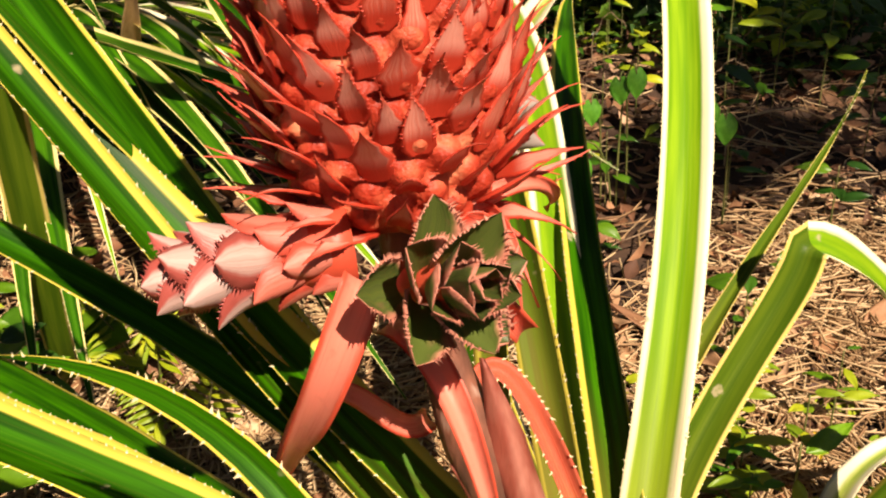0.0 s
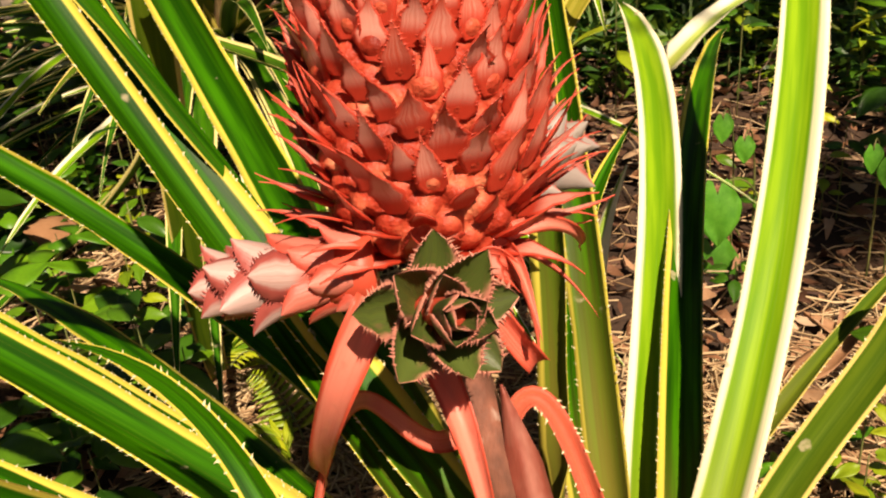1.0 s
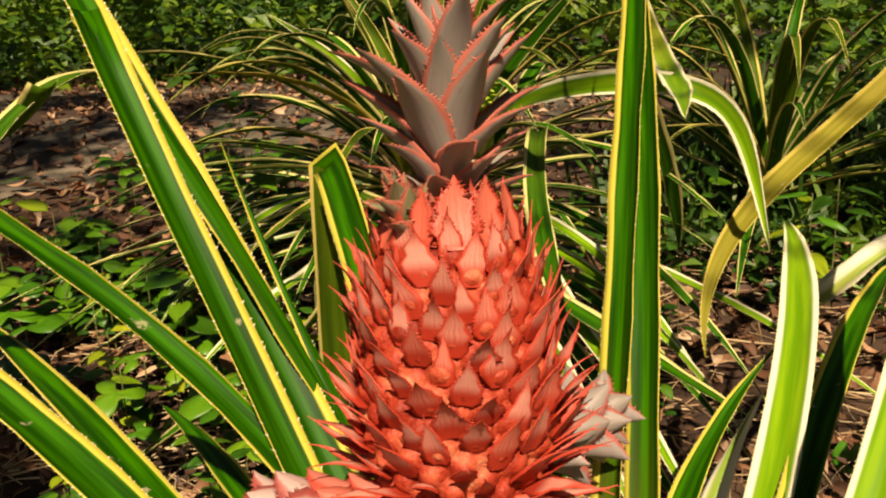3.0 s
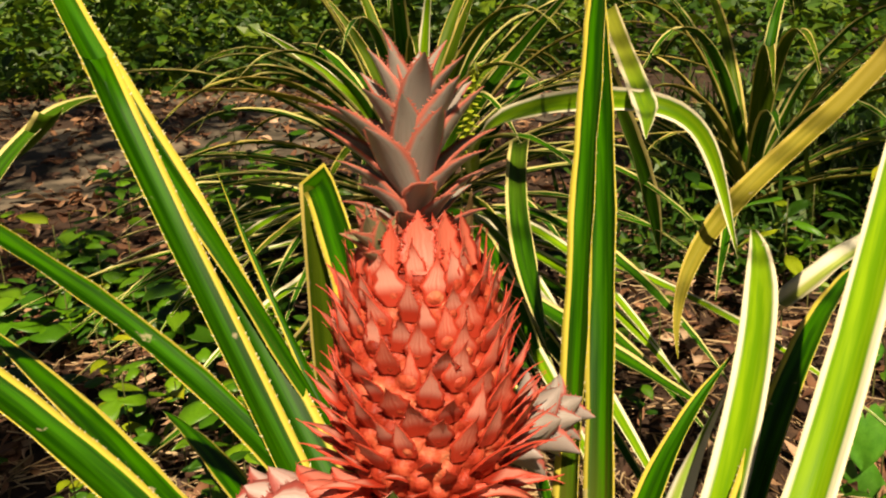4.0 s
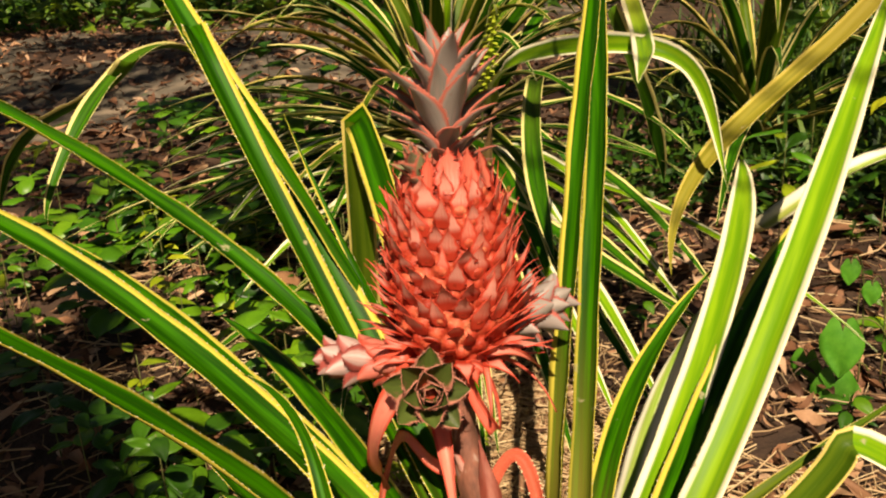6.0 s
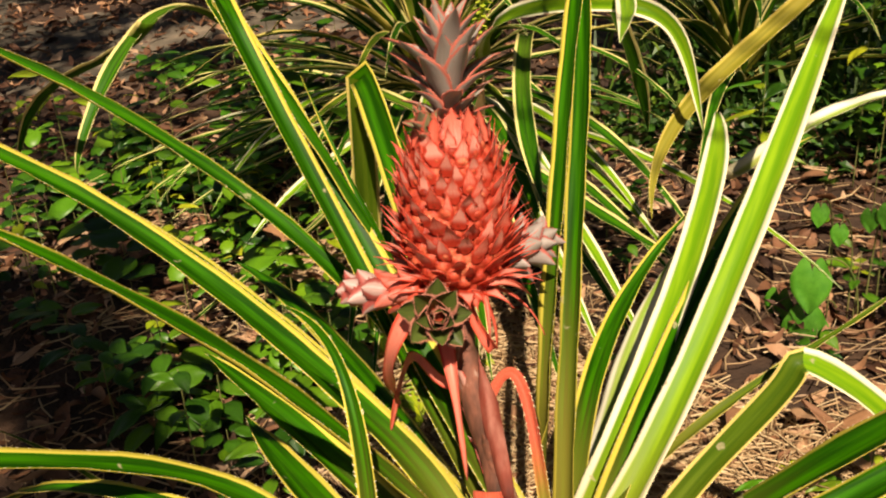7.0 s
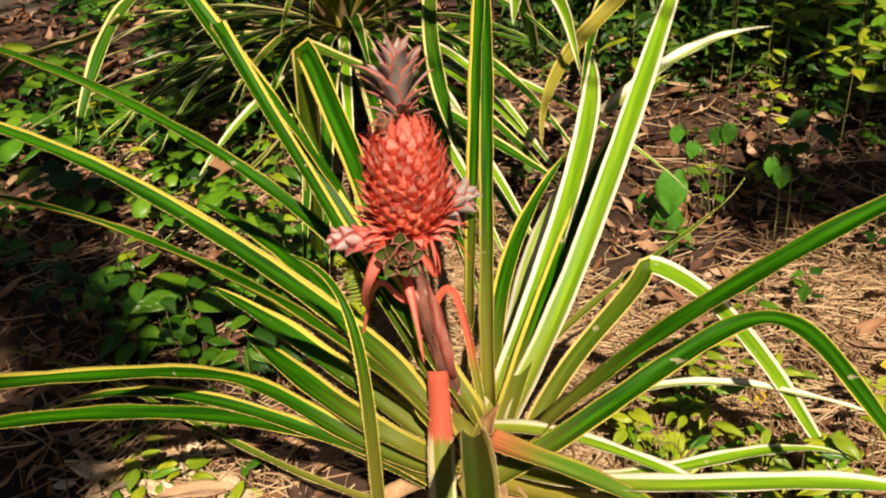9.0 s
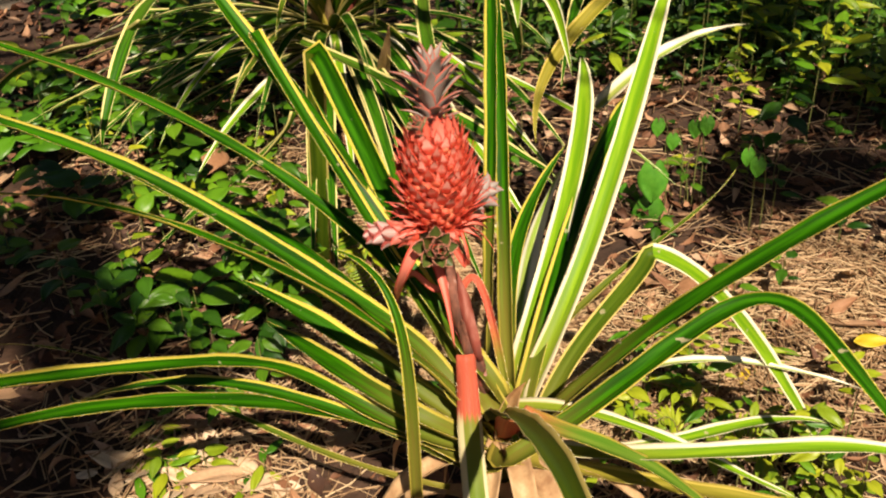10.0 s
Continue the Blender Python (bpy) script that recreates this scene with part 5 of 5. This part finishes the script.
# ---- fallen leaves, twigs, fern and spike ----
FALLEN = [leaf_mesh("fallen_leaf", 0.105, 0.042, mat_fallen, 0.0, 0.35, 0.22), leaf_mesh("fallen_leaf", 0.090, 0.048, mat_fallen, 0.0, 0.15, -0.25), leaf_mesh("fallen_leaf", 0.120, 0.040, mat_fallen, 0.0, 0.55, 0.12)]
SUN_PATCH = [leaf_mesh("fallen_leaf", 0.085, 0.040, mat_sunpatch_leaf, 0.0, 0.25, 0.15), leaf_mesh("fallen_leaf", 0.075, 0.036, mat_sunpatch_leaf, 0.0, 0.15, -0.2)]
YELLOW_FALLEN = leaf_mesh("fallen_leaf", 0.085, 0.038, mat_yellow_leaf, 0.0, 0.25, -0.12)
fall_rng = np.random.RandomState(64)


def fallen_leaf(x, y, me, size, label, lift=0.022, flat=False):
    a = fall_rng.uniform(0, 6.3)
    up_ = Vector((fall_rng.normal(0, 0.25), fall_rng.normal(0, 0.25), 1)).normalized()
    if flat:
        a, up_ = 0.3, Vector((0.0, -0.35, 1.0)).normalized()
    d = Vector((math.cos(a), math.sin(a), 0))
    d = (d - up_ * d.dot(up_)).normalized()
    s = d.cross(up_)
    m = Matrix((s, d, up_)).transposed().to_4x4()
    m.translation = Vector((x, y, float(ground_z(x, y)) + lift))
    ob = new("fallen_leaf", me)
    ob.matrix_world = m @ Matrix.Diagonal((size, size, size, 1))
    tagged(ob, label, "leaf", "fallen leaves")


for i in range(230):
    u = i % 5
    x, y = (fall_rng.uniform(0.1, 1.4), fall_rng.uniform(0.8, 2.6)) if u < 2 else (fall_rng.uniform(-2.0, 0.1), fall_rng.uniform(0.3, 2.6))
    fallen_leaf(x, y, FALLEN[i % 3], fall_rng.uniform(0.55, 1.25), "curled dry brown leaf lying on the litter")
# Pale leaves heaped to paint a pool of sunlight on the ground.
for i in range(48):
    fallen_leaf(-0.58 + fall_rng.normal(0, 0.10), 0.40 + fall_rng.normal(0, 0.07), SUN_PATCH[i % 2], fall_rng.uniform(0.7, 1.1), "pale tan dry leaf, coloured to stand for a patch of sun")
fallen_leaf(0.68, 1.15, YELLOW_FALLEN, 1.0, "bright yellow fallen leaf on pale straw", 0.06, True)
fallen_leaf(-0.51, 1.11, YELLOW_FALLEN, 0.5, "small bright yellow leaf beside the fern", 0.06, True)
fallen_leaf(0.46, 1.02, YELLOW_FALLEN, 0.6, "small yellow fallen leaf among the litter", 0.03)
fallen_leaf(0.40, 2.27, FALLEN[1], 1.3, "pale tan fallen leaf on dark ground", 0.05)
fallen_leaf(-1.12, 1.46, FALLEN[1], 2.0, "large crumpled tan leaf lying among the vines", 0.05)
fallen_leaf(-1.16, 1.57, FALLEN[2], 1.6, "large curled brown leaf lying on the soil", 0.04)


def twig(ctrl, radius, label="thin bare brown twig over the litter"):
    c = bezier(ctrl, 16)
    k = np.arange(16)
    c = c + np.c_[0.004 * np.sin(k * 1.9), 0.004 * np.cos(k * 2.3), 0.003 * np.sin(k * 1.3)]
    tv, tf = tube_arrays(c, np.linspace(radius, radius * 0.45, 16), 6)
    tagged(mesh_object("twig", tv, tf, mat_twig), label, "twig", "twigs")


for i in range(40):
    x, y = (fall_rng.uniform(0.15, 1.3), fall_rng.uniform(1.0, 2.6)) if i % 2 else (fall_rng.uniform(-1.6, 0.2), fall_rng.uniform(0.6, 2.0))
    a, ln = fall_rng.uniform(0, 6.3), fall_rng.uniform(0.10, 0.38)
    z = float(ground_z(x, y))
    dx, dy = math.cos(a) * ln, math.sin(a) * ln
    z2 = float(ground_z(x + dx, y + dy))
    twig([(x, y, z + 0.004), (x + dx * 0.3, y + dy * 0.3, z + fall_rng.uniform(0.02, 0.12)), (x + dx * 0.7, y + dy * 0.6, z2 + fall_rng.uniform(0.02, 0.10)), (x + dx, y + dy, z2 + 0.01)], fall_rng.uniform(0.0014, 0.003))
for x, y, h in ((0.40, 1.98, 0.20), (0.61, 2.16, 0.24), (0.25, 2.10, 0.26), (0.29, 1.81, 0.18), (0.52, 2.05, 0.16), (0.75, 2.3, 0.22)):
    z = float(ground_z(x, y)) - 0.01
    twig([(x, y, z), (x + 0.01, y, z + h * 0.7), (x + 0.04, y - 0.02, z + h * 1.1), (x + 0.09, y - 0.03, z + h * 0.75)], 0.0016, "thin pale bent vine stem rising from the litter")


def fern(place, tip_place, pairs, seed):
    """A small yellow-green frond: arching rib and paired leaflets."""
    r = np.random.RandomState(seed)
    x, y = place
    z0 = float(ground_z(x, y)) - 0.01
    ob = thing("fern", (x, y, z0), "small yellow-green fern frond in the litter", "fern", "ferns")
    top = Vector(tip_place)
    rib = bezier([(x, y, z0), (x * 0.7 + top.x * 0.3, y * 0.7 + top.y * 0.3, top.z + 0.03), tuple(top)], 14)
    tv, tf = tube_arrays(rib, np.linspace(0.0018, 0.0007, 14), 5)
    mesh_object("rib", tv, tf, mat_weed_stem, ob)
    for i in range(pairs):
        k = 3 + 10 * i / pairs
        j = int(k)
        q = Vector(rib[j]).lerp(Vector(rib[min(j + 1, 13)]), k - j)
        t_ = (Vector(rib[min(j + 1, 13)]) - Vector(rib[j])).normalized()
        s_ = t_.cross(Vector((0, -0.4, 1))).normalized()
        for sg in (-1, 1):
            place_scale("leaflet", FERN_LEAF, ob, q, s_ * sg + t_ * 0.35, (0, -0.3, 1), (1.0 - 0.75 * i / pairs) * r.uniform(0.85, 1.1))


FERN_LEAF = leaf_mesh("leaflet", 0.050, 0.011, mat_weed_yellow, 0.0, 0.1, -0.2)
for i, (px, py, qx, qy, qz) in enumerate(((-0.39, 0.95, -0.49, 0.99, 0.07), (-0.37, 0.97, -0.31, 1.03, 0.09), (-0.40, 0.93, -0.43, 0.83, 0.06), (-0.47, 1.07, -0.56, 1.03, 0.15), (-0.46, 1.07, -0.39, 1.02, 0.14), (-0.47, 1.05, -0.48, 0.93, 0.12), (-0.49, 1.09, -0.61, 1.11, 0.12), (0.36, 0.72, 0.30, 0.66, 0.05), (0.40, 0.74, 0.50, 0.70, 0.04))):
    fern((px, py), (qx, qy, qz), 13, 860 + i)

spike = thing("flower_spike", (-0.63, 1.6, 0.1), "drooping yellow-green seed spike on a thin stem", "flower spike")
spike_curve = bezier([(-0.64, 1.62, float(ground_z(-0.64, 1.62))), (-0.66, 1.62, 0.5), (-0.60, 1.6, 0.86), (-0.57, 1.58, 0.72)], 14)
tv, tf = tube_arrays(spike_curve, np.linspace(0.003, 0.0015, 14), 6)
mesh_object("stem", tv, tf, mat_weed_stem, spike)
SEED = leaf_mesh("seed_scale", 0.020, 0.012, mat_fruit_far, 0.0, 0.4, 0.2)
for i in range(70):
    f = i / 69
    q = Vector((-0.584, 1.6, 0.74)).lerp(Vector((-0.622, 1.6, 0.54)), f)
    a = i * 2.4
    d = Vector((math.cos(a), math.sin(a), -0.4))
    place_scale("seed_scale", SEED, spike, q, d, (0, 0, 1), 0.7 + 0.5 * math.sin(math.pi * f))
tv, tf = tube_arrays(bezier([(-0.584, 1.6, 0.745), (-0.60, 1.6, 0.65), (-0.622, 1.6, 0.53)], 8), np.linspace(0.005, 0.003, 8), 6)
mesh_object("rachis", tv, tf, mat_fruit_far, spike)
blade(back_plant, [(-0.60, 1.55, 0.30), (-0.56, 1.48, 0.38), (-0.53, 1.44, 0.44), (-0.51, 1.42, 0.53)], width=0.045, mat=mat_dry, channel=0.8, spines=False, taper=0.6, seed=880, count=14, name="dry_leaf", label="tan dry upright leaf", up=(0.2, -0.85, 0.4))


# ---- litter and straw on the ground ----
def build_litter(name, total, seed, mat, label, size, area, lift=0.012, blob=None):
    """Curled dry leaves, six by two quads' worth of bent diamond each."""
    r = np.random.RandomState(seed)
    prof = np.array([0.12, 0.75, 1.0, 0.62, 0.04])
    verts, faces = [], []
    for k in range(total):
        x, y = r.uniform(area[0], area[1]), area[2] + (area[3] - area[2]) * r.rand() ** 1.25
        if blob:
            # ragged round outline
            d = math.hypot((x - blob[0]) / blob[2], (y - blob[1]) / blob[3]) + 0.35 * noise.noise(Vector((x * 0.9, y * 0.9, 7)))
            if r.rand() > min(1.0, max(0.02, (1.15 - d) * 2.2)):
                continue
        ln, wd = r.uniform(*size), r.uniform(0.25, 0.55)
        yaw, pit, rol = r.uniform(0, 6.3), r.normal(0, 0.28), r.normal(0, 0.35)
        curl, cup = r.normal(0, 0.9), r.uniform(-1.0, 2.2)
        v = np.linspace(-0.5, 0.5, 5)
        loc = []
        for s in (-1, 0, 1):
            loc.append(np.c_[v * ln, s * prof * ln * wd / 2, ln * (curl * v ** 2 + 0.25 * cup * wd * prof * abs(s))])
        loc = np.concatenate(loc)
        R = np.array(Euler((rol, pit, yaw)).to_matrix())
        pts = loc @ R.T + np.array((x, y, float(ground_z(x, y)) + lift * r.uniform(0.3, 1.8)))
        b = len(verts)
        verts.extend(pts)
        for s in (0, 1):
            for i in range(4):
                a = b + s * 5 + i
                faces.append((a, a + 1, a + 6, a + 5))
    ob = mesh_object(name, verts, faces, mat, None, None, True)
    return tagged(ob, label, "leaf litter", "", "stuff")


def build_straw(total, seed, area, clumps):
    r = np.random.RandomState(seed)
    verts, faces = [], []
    for k in range(total):
        if r.rand() < 0.6:
            cx, cy, cr = clumps[r.randint(len(clumps))]
            x, y = cx + r.normal(0, cr), cy + r.normal(0, cr)
        else:
            x, y = r.uniform(area[0], area[1]), r.uniform(area[2], area[3])
        ln, rad_ = r.uniform(0.05, 0.17), r.uniform(0.0008, 0.0022)
        yaw, tilt = r.uniform(0, 6.3), r.normal(0, 0.12)
        d = np.array((math.cos(yaw) * math.cos(tilt), math.sin(yaw) * math.cos(tilt), math.sin(tilt)))
        s = np.array((-math.sin(yaw), math.cos(yaw), 0))
        bend = r.normal(0, 0.10) * ln
        base = np.array((x, y, float(ground_z(x, y)) + r.uniform(0.008, 0.035)))
        b = len(verts)
        for u, off in ((-0.5, 0), (0, bend), (0.5, 0)):
            c = base + d * u * ln + s * off
            verts += [c + s * rad_, c - s * rad_, c + np.array((0, 0, rad_ * 1.6))]
        for i in (0, 1):
            q = b + i * 3
            for a1, a2 in ((0, 1), (1, 2), (2, 0)):
                faces.append((q + a1, q + a2, q + 3 + a2, q + 3 + a1))
    tagged(mesh_object("straw", verts, faces, mat_straw, None, None, True), "dry pale straw scattered over the soil", "straw", "", "stuff")


build_litter("leaf_litter", 24000, 11, mat_litter, "dry brown fallen leaves on the soil", (0.018, 0.070), (-2.8, 2.4, -1.6, 4.6), 0.018, (-0.25, 1.3, 2.4, 2.6))
build_litter("leaf_litter_far", 6000, 12, mat_litter, "dry brown fallen leaves further off", (0.04, 0.09), (-7.0, 7.0, -5.0, 7.0))
build_litter("leaf_litter_path", 5000, 15, mat_litter, "scattered dry leaves on the bare path", (0.03, 0.09), (-7.0, -1.2, 1.4, 5.4), 0.02)
build_straw(6400, 13, (-1.6, 1.4, 0.0, 2.6), [(0.66, 1.36, 0.13), (0.74, 1.22, 0.13), (0.60, 1.45, 0.12), (0.8, 1.1, 0.15), (-0.35, 0.95, 0.14), (0.05, 0.85, 0.12), (-0.9, 1.35, 0.15), (-0.55, 0.40, 0.12), (0.45, 0.85, 0.16)])

build_straw(4200, 14, (-0.6, 0.5, 0.7, 1.3), [(-0.42, 1.29, 0.12), (-0.30, 1.22, 0.12), (-0.35, 0.95, 0.12), (0.0, 0.90, 0.14), (-0.15, 1.05, 0.14), (0.22, 1.0, 0.12), (-0.28, 0.78, 0.10)])
